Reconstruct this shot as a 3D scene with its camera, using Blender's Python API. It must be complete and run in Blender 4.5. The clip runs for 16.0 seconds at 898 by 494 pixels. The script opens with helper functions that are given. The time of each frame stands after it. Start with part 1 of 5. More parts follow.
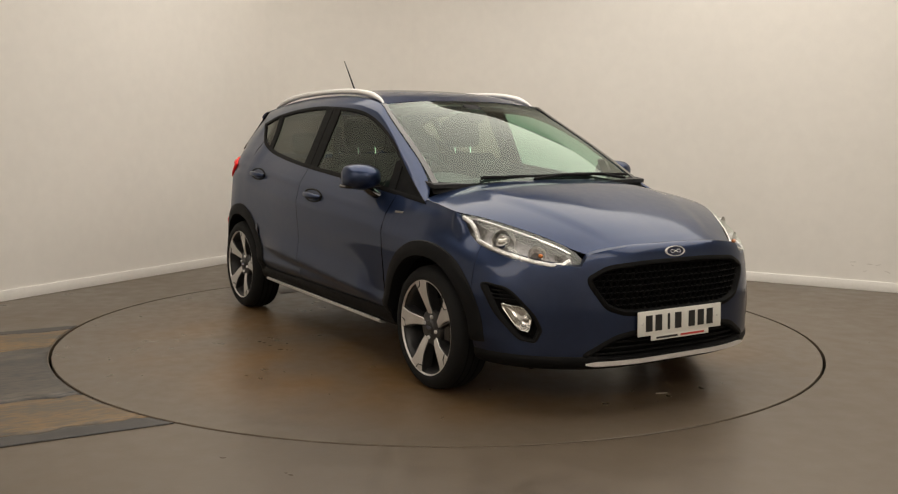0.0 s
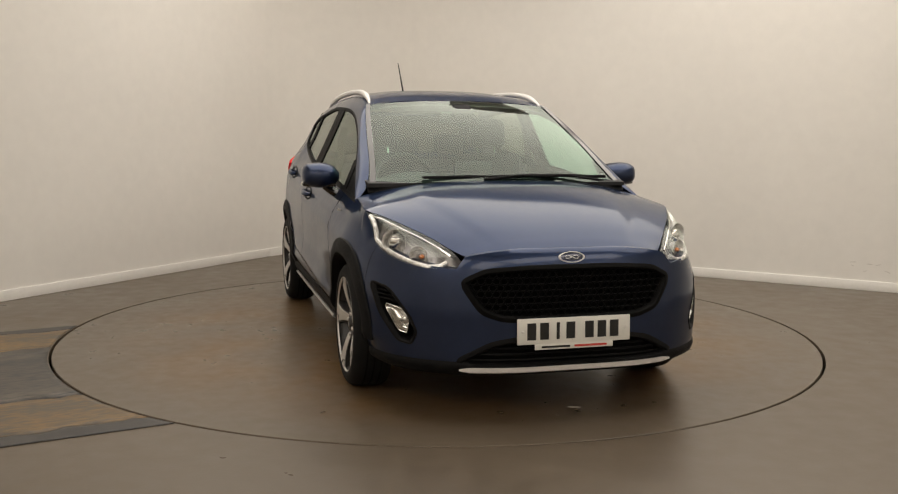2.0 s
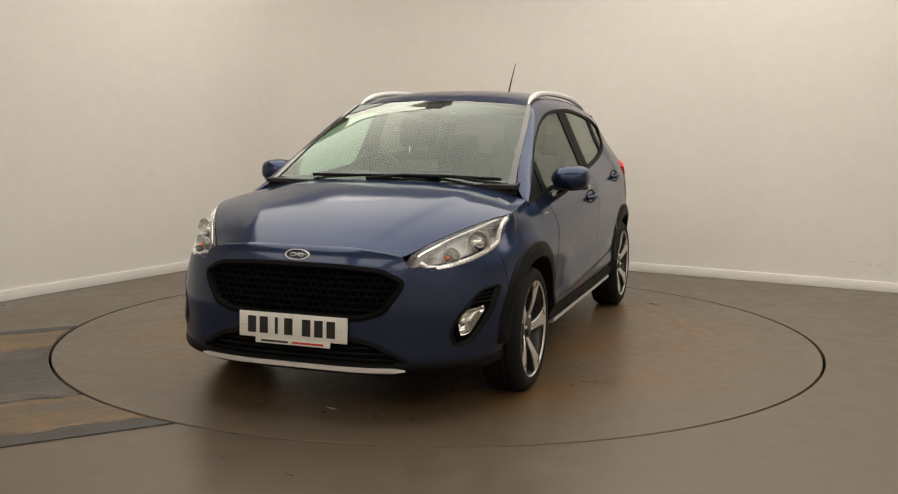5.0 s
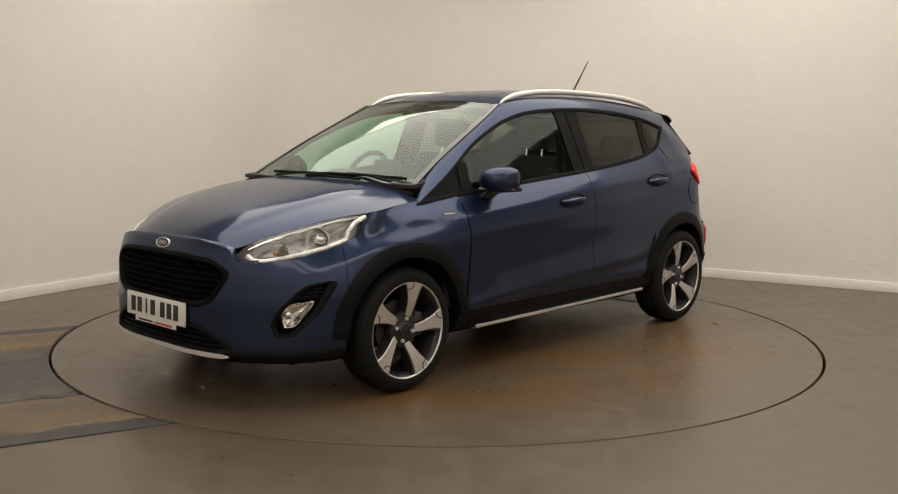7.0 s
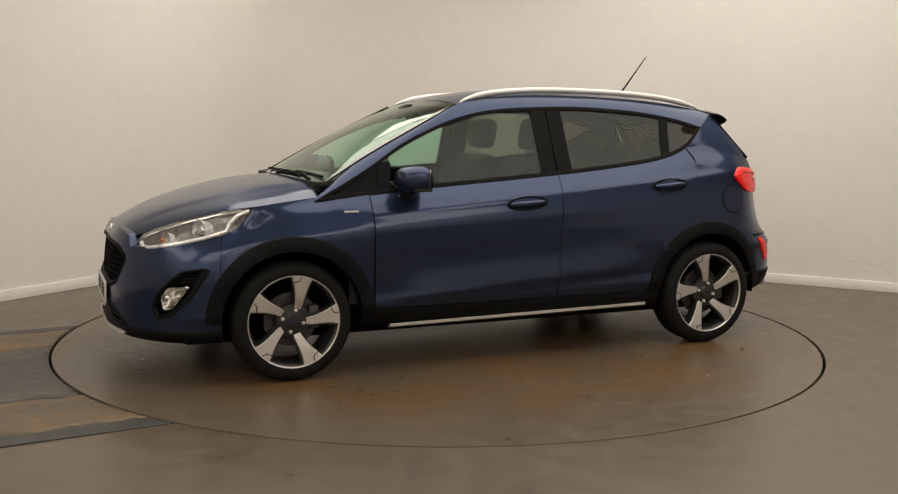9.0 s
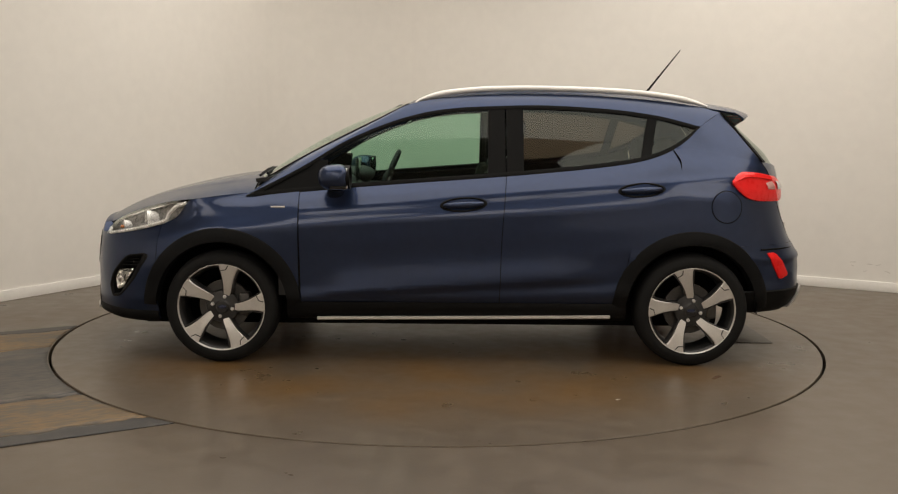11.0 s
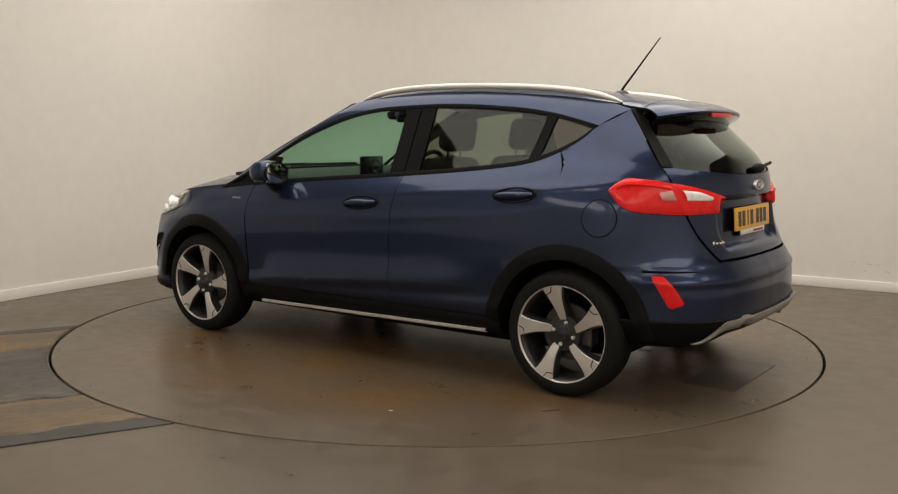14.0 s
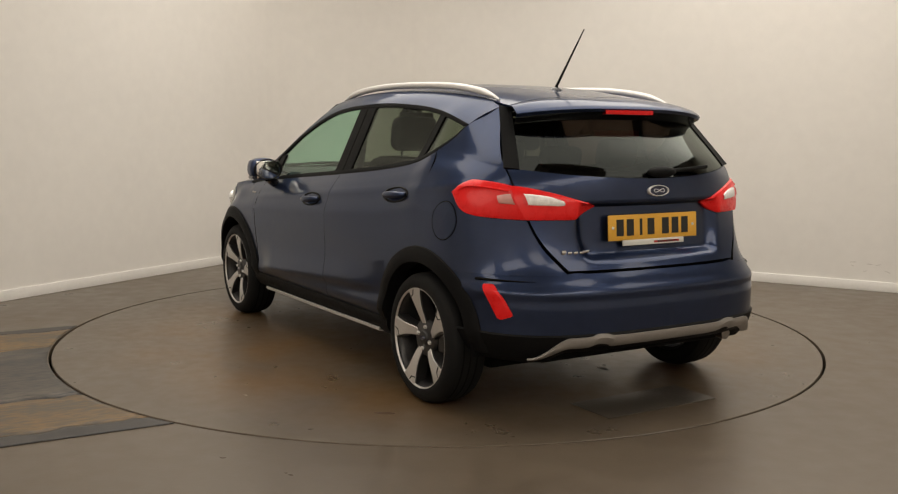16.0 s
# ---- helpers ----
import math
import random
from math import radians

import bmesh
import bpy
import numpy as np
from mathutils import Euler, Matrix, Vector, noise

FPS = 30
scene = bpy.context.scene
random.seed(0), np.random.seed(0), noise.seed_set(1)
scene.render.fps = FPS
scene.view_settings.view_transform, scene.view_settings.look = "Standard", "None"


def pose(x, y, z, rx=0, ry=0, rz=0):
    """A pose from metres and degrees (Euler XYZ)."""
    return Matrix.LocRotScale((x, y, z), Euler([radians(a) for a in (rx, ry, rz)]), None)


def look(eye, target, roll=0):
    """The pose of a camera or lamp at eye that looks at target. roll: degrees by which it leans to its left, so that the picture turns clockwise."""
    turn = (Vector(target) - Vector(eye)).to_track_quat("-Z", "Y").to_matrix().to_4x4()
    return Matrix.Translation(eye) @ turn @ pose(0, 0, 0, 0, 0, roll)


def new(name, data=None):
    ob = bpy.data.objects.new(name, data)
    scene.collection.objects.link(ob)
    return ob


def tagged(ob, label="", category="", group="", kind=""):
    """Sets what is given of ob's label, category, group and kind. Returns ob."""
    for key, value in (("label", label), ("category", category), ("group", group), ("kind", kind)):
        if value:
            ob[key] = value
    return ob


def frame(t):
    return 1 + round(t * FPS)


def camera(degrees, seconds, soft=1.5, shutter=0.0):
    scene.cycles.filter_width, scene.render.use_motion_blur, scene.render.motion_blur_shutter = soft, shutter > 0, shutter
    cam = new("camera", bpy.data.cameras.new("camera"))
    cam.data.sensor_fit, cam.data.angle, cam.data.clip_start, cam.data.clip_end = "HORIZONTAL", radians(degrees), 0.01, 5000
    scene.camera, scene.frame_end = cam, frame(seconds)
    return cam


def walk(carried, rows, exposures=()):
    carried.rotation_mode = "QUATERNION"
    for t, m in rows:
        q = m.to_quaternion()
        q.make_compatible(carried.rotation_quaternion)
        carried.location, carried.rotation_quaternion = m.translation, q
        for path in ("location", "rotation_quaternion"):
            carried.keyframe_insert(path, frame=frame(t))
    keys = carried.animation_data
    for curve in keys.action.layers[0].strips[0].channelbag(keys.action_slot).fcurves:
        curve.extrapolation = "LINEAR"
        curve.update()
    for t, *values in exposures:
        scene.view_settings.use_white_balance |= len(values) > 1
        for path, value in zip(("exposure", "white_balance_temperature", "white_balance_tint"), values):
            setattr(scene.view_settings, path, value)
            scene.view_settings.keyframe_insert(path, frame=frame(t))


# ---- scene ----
# ---- camera ----
cam = camera(49.435, 16.0, soft=1.2)
EYE = Vector((0.0, -5.992, 1.258))
_p, _y = radians(7.0123), radians(0.5619)
AIM = EYE + Vector((math.sin(_y) * math.cos(_p), math.cos(_y) * math.cos(_p), -math.sin(_p)))
HELD = look(EYE, AIM, 0.5218)
walk(cam, [(0.0, HELD), (16.0, HELD)], exposures=[(0.0, 0.0), (16.0, 0.0)])

# turn of the platform: seconds, degrees
TURN = [(0, -58.17), (0.5, -59.91), (1, -63.52), (1.5, -68.58), (2, -74.69), (2.5, -80.43), (3, -86.58), (3.5, -92.2),
        (4, -98.41), (4.5, -104.3), (5, -110.2), (5.5, -116.1), (6, -122.0), (6.5, -127.9), (7, -134.0), (7.5, -139.72),
        (8, -145.81), (8.5, -151.46), (9, -157.37), (9.5, -163.1), (10, -168.9), (10.5, -174.6), (11, -180.4),
        (11.5, -186.12), (12, -191.9), (12.5, -197.78), (13, -203.65), (13.5, -209.47), (14, -215.55), (14.5, -221.26),
        (15, -227.31), (15.5, -233.11), (16, -239.24)]
CAR_OFF = Vector((-0.1006, 0.0599, 0.0))


def motions():
    walk(car, [(t, pose(0, 0, 0, 0, 0, a) @ Matrix.Translation(CAR_OFF)) for t, a in TURN])
    walk(turntable, [(t, pose(0, 0, 0, 0, 0, a)) for t, a in TURN])

# ---- world and lights ----
world = bpy.data.worlds.new("world")
scene.world = world
world.use_nodes = True
world.node_tree.nodes["Background"].inputs[0].default_value = (0.9, 0.85, 0.8, 1)
world.node_tree.nodes["Background"].inputs[1].default_value = 0.02

WARM = (1.0, 0.925, 0.83)
ROOM_H = 3.4
CORNER = Vector((-1.15, 4.25, 0.0))
TURN_ROOM = 60.0
ROOM = pose(*CORNER, 0, 0, TURN_ROOM - 180)     # x along the wall towards the camera, y into the room
ROOM_X, ROOM_Y = 11.4, 9.2


def panel_lamp(name, m, su, sv, power):
    """The light of one ceiling fitting, or of the added softbox."""
    data = bpy.data.lights.new(name, "AREA")
    data.shape, data.size, data.size_y, data.energy, data.color = "RECTANGLE", su, sv, power, WARM
    ob = new(name, data)
    ob.matrix_world = m
    return ob


# unseen softbox over the car, added as the room's main light
SOFTBOX = pose(0.85, -0.05, 3.20)
panel_lamp("softbox_fill_light", SOFTBOX @ pose(0, 0, -0.03), 6.4, 4.8, 212)
# fittings on the ceiling: place in the room, length, width, power; last four are added fill
LAMPS = [(1.9, 0.95, 2.0, 1.0, 15), (9.6, 2.0, 3.2, 1.8, 31), (9.6, 4.6, 3.2, 1.8, 31), (9.6, 7.4, 3.2, 1.8, 31), (6.0, 8.0, 3.2, 1.8, 31)]
for u, v, su, sv, power in LAMPS:
    panel_lamp("ceiling_lamp", ROOM @ pose(u, v, ROOM_H - 0.075), su, sv, power)


# ---- materials ----
def mat(name, color, rough=0.5, metal=0.0, vary=0.12, scale=8.0, bump=0.0, bump_scale=120.0, coat=0.0, rough_vary=0.08,
        emit=0.0, second=None, stretch=(1, 1, 1), alpha_glass=False, coords="Object"):
    """A surface with two scales of variation in colour and gloss, and a fine relief."""
    m = bpy.data.materials.new(name)
    m.use_nodes = True
    nt = m.node_tree
    b = nt.nodes["Principled BSDF"]
    tc = nt.nodes.new("ShaderNodeTexCoord")
    mp = nt.nodes.new("ShaderNodeMapping")
    mp.inputs["Scale"].default_value = stretch
    nt.links.new(tc.outputs[coords], mp.inputs[0])
    n1, n2 = nt.nodes.new("ShaderNodeTexNoise"), nt.nodes.new("ShaderNodeTexNoise")
    n1.inputs["Scale"].default_value, n1.inputs["Detail"].default_value = scale, 6
    n2.inputs["Scale"].default_value, n2.inputs["Detail"].default_value = scale * 9, 3
    add = nt.nodes.new("ShaderNodeMath")
    add.operation = "ADD"
    for n in (n1, n2):
        nt.links.new(mp.outputs[0], n.inputs["Vector"])
    nt.links.new(n1.outputs[0], add.inputs[0])
    nt.links.new(n2.outputs[0], add.inputs[1])
    half = nt.nodes.new("ShaderNodeMath")
    half.operation = "MULTIPLY"
    half.inputs[1].default_value = 0.5
    nt.links.new(add.outputs[0], half.inputs[0])
    ramp = nt.nodes.new("ShaderNodeValToRGB")
    ramp.color_ramp.elements[0].position, ramp.color_ramp.elements[1].position = 0.36, 0.64
    lo = [c * (1 - vary) for c in color] if second is None else second
    hi = [min(1, c * (1 + vary)) for c in color]
    ramp.color_ramp.elements[0].color, ramp.color_ramp.elements[1].color = (*lo, 1), (*hi, 1)
    nt.links.new(half.outputs[0], ramp.inputs[0])
    nt.links.new(ramp.outputs[0], b.inputs["Base Color"])
    rr = nt.nodes.new("ShaderNodeMapRange")
    rr.inputs["From Min"].default_value, rr.inputs["From Max"].default_value = 0.3, 0.7
    rr.inputs["To Min"].default_value, rr.inputs["To Max"].default_value = max(0, rough - rough_vary), min(1, rough + rough_vary)
    nt.links.new(half.outputs[0], rr.inputs["Value"])
    nt.links.new(rr.outputs[0], b.inputs["Roughness"])
    b.inputs["Metallic"].default_value = metal
    b.inputs["Coat Weight"].default_value, b.inputs["Coat Roughness"].default_value = coat, 0.05
    if bump:
        n3 = nt.nodes.new("ShaderNodeTexNoise")
        n3.inputs["Scale"].default_value, n3.inputs["Detail"].default_value = bump_scale, 4
        nt.links.new(mp.outputs[0], n3.inputs["Vector"])
        bp = nt.nodes.new("ShaderNodeBump")
        bp.inputs["Strength"].default_value, bp.inputs["Distance"].default_value = bump, 0.004
        nt.links.new(n3.outputs[0], bp.inputs["Height"])
        nt.links.new(bp.outputs[0], b.inputs["Normal"])
    if emit:
        b.inputs["Emission Color"].default_value, b.inputs["Emission Strength"].default_value = (*color, 1), emit
    return m


def glass(name, tint, rough=0.0, gloss=0.042):
    """Thin car glass: a tinted pass with a clear gloss."""
    m = bpy.data.materials.new(name)
    m.use_nodes = True
    nt = m.node_tree
    nt.nodes.remove(nt.nodes["Principled BSDF"])
    tr, gl, mix = nt.nodes.new("ShaderNodeBsdfTransparent"), nt.nodes.new("ShaderNodeBsdfGlossy"), nt.nodes.new("ShaderNodeMixShader")
    lw, pw, fr = nt.nodes.new("ShaderNodeLayerWeight"), nt.nodes.new("ShaderNodeMath"), nt.nodes.new("ShaderNodeMath")
    lw.inputs["Blend"].default_value = 0.5
    pw.operation, fr.operation = "POWER", "MULTIPLY_ADD"
    pw.inputs[1].default_value, fr.inputs[1].default_value, fr.inputs[2].default_value = 5.0, 0.92, gloss
    nt.links.new(lw.outputs["Facing"], pw.inputs[0])
    nt.links.new(pw.outputs[0], fr.inputs[0])
    tr.inputs[0].default_value = (*tint, 1)
    gl.inputs["Roughness"].default_value, gl.inputs["Color"].default_value = rough, (0.92, 1.0, 0.94, 1)
    nt.links.new(fr.outputs[0], mix.inputs[0])
    nt.links.new(tr.outputs[0], mix.inputs[1])
    nt.links.new(gl.outputs[0], mix.inputs[2])
    nt.links.new(mix.outputs[0], nt.nodes["Material Output"].inputs[0])
    return m


PAINT = mat("blue_metallic_paint", (0.0228, 0.0362, 0.082), 0.35, 0.85, vary=0.05, scale=3, coat=0.8, rough_vary=0.03)
BLACK = mat("black_plastic_cladding", (0.0050, 0.0050, 0.0053), 0.6, 0, vary=0.2, scale=10, bump=0.15, bump_scale=900)
GLOSS_BLACK = mat("gloss_black_trim", (0.008, 0.008, 0.009), 0.12, 0, vary=0.1, scale=6, coat=0.6, rough_vary=0.04)
GRILLE_BLACK = mat("grille_black", (0.0035, 0.0035, 0.0035), 0.6, 0, vary=0.2, scale=20)
DARK = mat("dark_liner", (0.006, 0.006, 0.006), 0.85, 0, vary=0.3, scale=7)
SILVER = mat("satin_silver_trim", (0.70, 0.68, 0.66), 0.40, 0.40, vary=0.05, scale=9, rough_vary=0.06)
GREY_SKID = mat("satin_grey_skid", (0.36, 0.34, 0.32), 0.45, 0.40, vary=0.08, scale=9, rough_vary=0.06)
CHROME = mat("chrome", (0.80, 0.79, 0.77), 0.10, 1.0, vary=0.04, scale=9, rough_vary=0.03)
ALLOY = mat("machined_alloy", (0.62, 0.60, 0.575), 0.40, 0.65, vary=0.07, scale=14, rough_vary=0.07)
ALLOY_DARK = mat("dark_painted_alloy", (0.035, 0.034, 0.034), 0.35, 0.4, vary=0.2, scale=12)
RUBBER = mat("tyre_rubber", (0.0075, 0.0075, 0.0075), 0.75, 0, vary=0.25, scale=12, bump=0.2, bump_scale=300)
BRAKE = mat("dull_brake_steel", (0.085, 0.080, 0.075), 0.5, 0.7, vary=0.2, scale=18)
STEEL = mat("brake_steel", (0.30, 0.28, 0.26), 0.4, 1.0, vary=0.2, scale=18)
SEAT = mat("charcoal_seat_cloth", (0.013, 0.013, 0.014), 0.9, 0, vary=0.3, scale=25, bump=0.3, bump_scale=700)
DASH = mat("soft_dash_plastic", (0.020, 0.020, 0.021), 0.7, 0, vary=0.2, scale=20, bump=0.2, bump_scale=800)
LINING = mat("pale_headlining", (0.32, 0.31, 0.29), 0.9, 0, vary=0.08, scale=20)
RED_LENS = mat("red_lamp_lens", (0.80, 0.012, 0.012), 0.3, 0, vary=0.05, scale=40, coat=0.2)
CLEAR_LAMP = mat("pale_reversing_lens", (0.80, 0.77, 0.74), 0.2, 0.0, vary=0.15, scale=50, coat=1.0)
PINK_LENS = mat("pinkish_lens", (0.62, 0.30, 0.27), 0.2, 0.0, vary=0.15, scale=50, coat=1.0)
AMBER = mat("amber_bulb", (0.7, 0.22, 0.05), 0.2, 0.1, vary=0.1, scale=30, coat=1.0)
REFLECTOR = mat("lamp_reflector", (0.86, 0.85, 0.83), 0.28, 0.45, vary=0.1, scale=35)
LAMP_DARK = mat("silver_lamp_housing", (0.30, 0.29, 0.285), 0.3, 0.6, vary=0.3, scale=40)
PLATE_W = mat("white_number_plate", (0.72, 0.71, 0.66), 0.35, 0, vary=0.03, scale=12)
PLATE_Y = mat("yellow_number_plate", (0.78, 0.42, 0.05), 0.35, 0, vary=0.03, scale=12)
INK = mat("plate_black", (0.012, 0.012, 0.012), 0.4, 0, vary=0.1, scale=20)
RED_INK = mat("red_strip_print", (0.5, 0.04, 0.03), 0.5, 0, vary=0.1, scale=20)
BADGE_BLUE = mat("badge_dark_blue", (0.012, 0.02, 0.06), 0.2, 0.3, vary=0.1, scale=20, coat=1.0)
MIRROR = mat("mirror_glass", (0.85, 0.87, 0.86), 0.02, 1.0, vary=0.01, scale=4, rough_vary=0.01)
GLASS = glass("green_tinted_glass", (0.56, 0.76, 0.65), gloss=0.026)
PRIVACY = glass("dark_privacy_glass", (0.27, 0.245, 0.21), gloss=0.030)
REAR_GLASS = glass("dark_rear_glass", (0.09, 0.072, 0.062), gloss=0.021)
CLEAR = glass("clear_lamp_cover", (0.95, 0.95, 0.95))
SCREEN = glass("windscreen_glass", (0.62, 0.84, 0.72), gloss=0.072)
b = PAINT.node_tree.nodes["Principled BSDF"]
b.inputs["Specular Tint"].default_value, b.inputs["Coat IOR"].default_value = (0.40, 0.44, 0.52, 1), 1.42
b.inputs["Coat Roughness"].default_value = 0.09
for m, k in ((BLACK, 0.13), (GRILLE_BLACK, 0.10), (RUBBER, 0.22), (DARK, 0.1), (RED_LENS, 0.25)):
    m.node_tree.nodes["Principled BSDF"].inputs["Specular IOR Level"].default_value = k


# ---- building tools ----
def bisect_left(X, x):
    i = 0
    while i < len(X) and X[i] < x:
        i += 1
    return i


def part(name, bm, material, parent=None, label="", sharp=40, solid=0.0):
    """Links a bmesh as one mesh object under a thing or a part."""
    if solid or material in (GLASS, PRIVACY, CLEAR, SCREEN, REAR_GLASS):
        mid = Vector((0, 0, 0.55))
        bm.normal_update()
        if sum((f.normal.dot(f.calc_center_median() - mid)) * f.calc_area() for f in bm.faces) < 0:
            bmesh.ops.reverse_faces(bm, faces=bm.faces)
    me = bpy.data.meshes.new(name)
    for f in bm.faces:
        f.smooth = True
    bm.edges.index_update()
    rim_edges = [e.index for e in bm.edges if e.is_boundary] if solid else []
    bm.to_mesh(me)
    bm.free()
    me.set_sharp_from_angle(angle=radians(sharp))
    if rim_edges:
        at = me.attributes.get("sharp_edge") or me.attributes.new("sharp_edge", "BOOLEAN", "EDGE")
        for k in rim_edges:
            at.data[k].value = True
    me.materials.append(material)
    ob = new(name, me)
    ob.parent = parent
    if label:
        ob["label"] = label
    if solid:
        s = ob.modifiers.new("thickness", "SOLIDIFY")
        s.thickness, s.offset = solid, -1
        if name in ("bonnet", "front_door", "rear_door", "tailgate", "front_wing", "rear_quarter"):
            me.materials.append(DARK)
            s.material_offset_rim = 1
    return ob


def add_grid(bm, rows, close_v=False, flip=False):
    vs = [[bm.verts.new(p) for p in r] for r in rows]
    for i in range(len(vs) - 1):
        n = len(vs[i])
        for j in range(n if close_v else n - 1):
            k = (j + 1) % n
            q = [vs[i][j], vs[i][k], vs[i + 1][k], vs[i + 1][j]]
            try:
                bm.faces.new(q[::-1] if flip else q)
            except ValueError:
                pass
    return vs


def grid(rows, mirror=False, **kw):
    bm = bmesh.new()
    add_grid(bm, rows, **kw)
    if mirror:
        add_grid(bm, [[(p[0], -p[1], p[2]) for p in r] for r in rows], flip=True, **kw)
    bmesh.ops.remove_doubles(bm, verts=bm.verts, dist=0.0003)
    return bm


def side(rows, sg):
    return [[(p[0], p[1] * sg, p[2]) for p in r] for r in rows]


def f1(*pairs):
    """A smooth monotone curve through pairs of x, y."""
    pairs = sorted(pairs)
    X, Y = np.array([p[0] for p in pairs], float), np.array([p[1] for p in pairs], float)
    h = np.diff(X)
    d = np.diff(Y) / h
    m = np.zeros(len(X))
    m[0], m[-1] = d[0], d[-1]
    for i in range(1, len(X) - 1):
        if d[i - 1] * d[i] > 0:
            m[i] = 2 * d[i - 1] * d[i] / (d[i - 1] + d[i])

    X, Y, h, m = X.tolist(), Y.tolist(), h.tolist(), m.tolist()

    def f(x):
        x = min(max(float(x), X[0]), X[-1])
        i = min(max(bisect_left(X, x) - 1, 0), len(h) - 1)
        t = (x - X[i]) / h[i]
        return ((2 * t**3 - 3 * t**2 + 1) * Y[i] + (t**3 - 2 * t**2 + t) * h[i] * m[i]
                     + (3 * t**2 - 2 * t**3) * Y[i + 1] + (t**3 - t**2) * h[i] * m[i + 1])
    return f


def spline(pts, n):
    """n points along a smooth curve through pts, evenly by length."""
    P = [np.array(p, float) for p in pts]
    out = []
    for i in range(len(P) - 1):
        a, b = P[i], P[i + 1]
        L = np.linalg.norm(b - a)
        ta = (b - P[i - 1]) / (np.linalg.norm(a - P[i - 1]) + L) if i else (b - a) / L
        tb = (P[i + 2] - a) / (np.linalg.norm(P[i + 2] - b) + L) if i + 2 < len(P) else (b - a) / L
        for t in np.linspace(0, 1, 24, endpoint=False):
            out.append((2 * t**3 - 3 * t**2 + 1) * a + (t**3 - 2 * t**2 + t) * L * ta + (3 * t**2 - 2 * t**3) * b + (t**3 - t**2) * L * tb)
    out.append(P[-1])
    O = np.array(out)
    s = np.concatenate([[0], np.cumsum(np.linalg.norm(np.diff(O, axis=0), axis=1))])
    w = np.linspace(0, s[-1], n)
    return np.stack([np.interp(w, s, O[:, k]) for k in range(O.shape[1])], 1)


def sstep(a, b, x):
    t = min(max((x - a) / (b - a), 0), 1)
    return t * t * (3 - 2 * t)


def tube(path, radius, segs=10, flat=1.0, cap=True, taper=None):
    """A bar swept along a path; flat squeezes its height."""
    bm = bmesh.new()
    P = [Vector(p) for p in path]
    rows = []
    for i, p in enumerate(P):
        d = (P[min(i + 1, len(P) - 1)] - P[max(i - 1, 0)]).normalized()
        up = Vector((0, 0, 1)) if abs(d.z) < 0.95 else Vector((1, 0, 0))
        a = d.cross(up).normalized()
        b = a.cross(d)
        r = radius * (taper[i] if taper is not None else 1)
        rows.append([p + a * math.cos(2 * math.pi * k / segs) * r + b * math.sin(2 * math.pi * k / segs) * r * flat for k in range(segs)])
    vs = add_grid(bm, rows, close_v=True)
    if cap:
        bm.faces.new(vs[0][::-1])
        bm.faces.new(vs[-1])
    return bm


def rbox(lo, hi, r=0.01, m=None, segs=2):
    """A block with rounded edges."""
    bm = bmesh.new()
    bmesh.ops.create_cube(bm, size=1)
    for v in bm.verts:
        v.co = Vector([lo[i] + (v.co[i] + 0.5) * (hi[i] - lo[i]) for i in range(3)])
    if r:
        bmesh.ops.bevel(bm, geom=bm.edges[:], offset=r, segments=segs, profile=0.5, affect="EDGES")
    if m is not None:
        bmesh.ops.transform(bm, matrix=m, verts=bm.verts)
    return bm


def ball(center, radii, u=20, v=12, m=None):
    bm = bmesh.new()
    bmesh.ops.create_uvsphere(bm, u_segments=u, v_segments=v, radius=1)
    for w in bm.verts:
        w.co = Vector([center[i] + w.co[i] * radii[i] for i in range(3)])
    if m is not None:
        bmesh.ops.transform(bm, matrix=m, verts=bm.verts)
    return bm


def merge(*bms):
    out = bms[0]
    for b in bms[1:]:
        me = bpy.data.meshes.new("tmp")
        b.to_mesh(me)
        b.free()
        out.from_mesh(me)
        bpy.data.meshes.remove(me)
    return out


def revolve(profile, segs=48, axis_y=True):
    """Rings (radius, depth) round the y axis."""
    rows = []
    for r, y in profile:
        rows.append([(r * math.cos(2 * math.pi * k / segs), y, r * math.sin(2 * math.pi * k / segs)) for k in range(segs)])
    return grid(rows, close_v=True)


# ---- the room ----
def in_room(bm):
    bmesh.ops.transform(bm, matrix=ROOM, verts=bm.verts)
    return bm


def floor_material():
    """Worn brown-grey floor paint, with scuffs, bare strips and rust on the approach to the platform."""
    m = mat("worn_floor_paint", (0.108, 0.084, 0.059), 0.36, 0, vary=0.10, scale=0.9, bump=0.06, bump_scale=60, rough_vary=0.10)
    return m


FLOOR_MAT = floor_material()
TABLE_MAT = mat("turntable_paint", (0.108, 0.084, 0.059), 0.34, 0, vary=0.10, scale=1.3, bump=0.05, bump_scale=60, rough_vary=0.10)


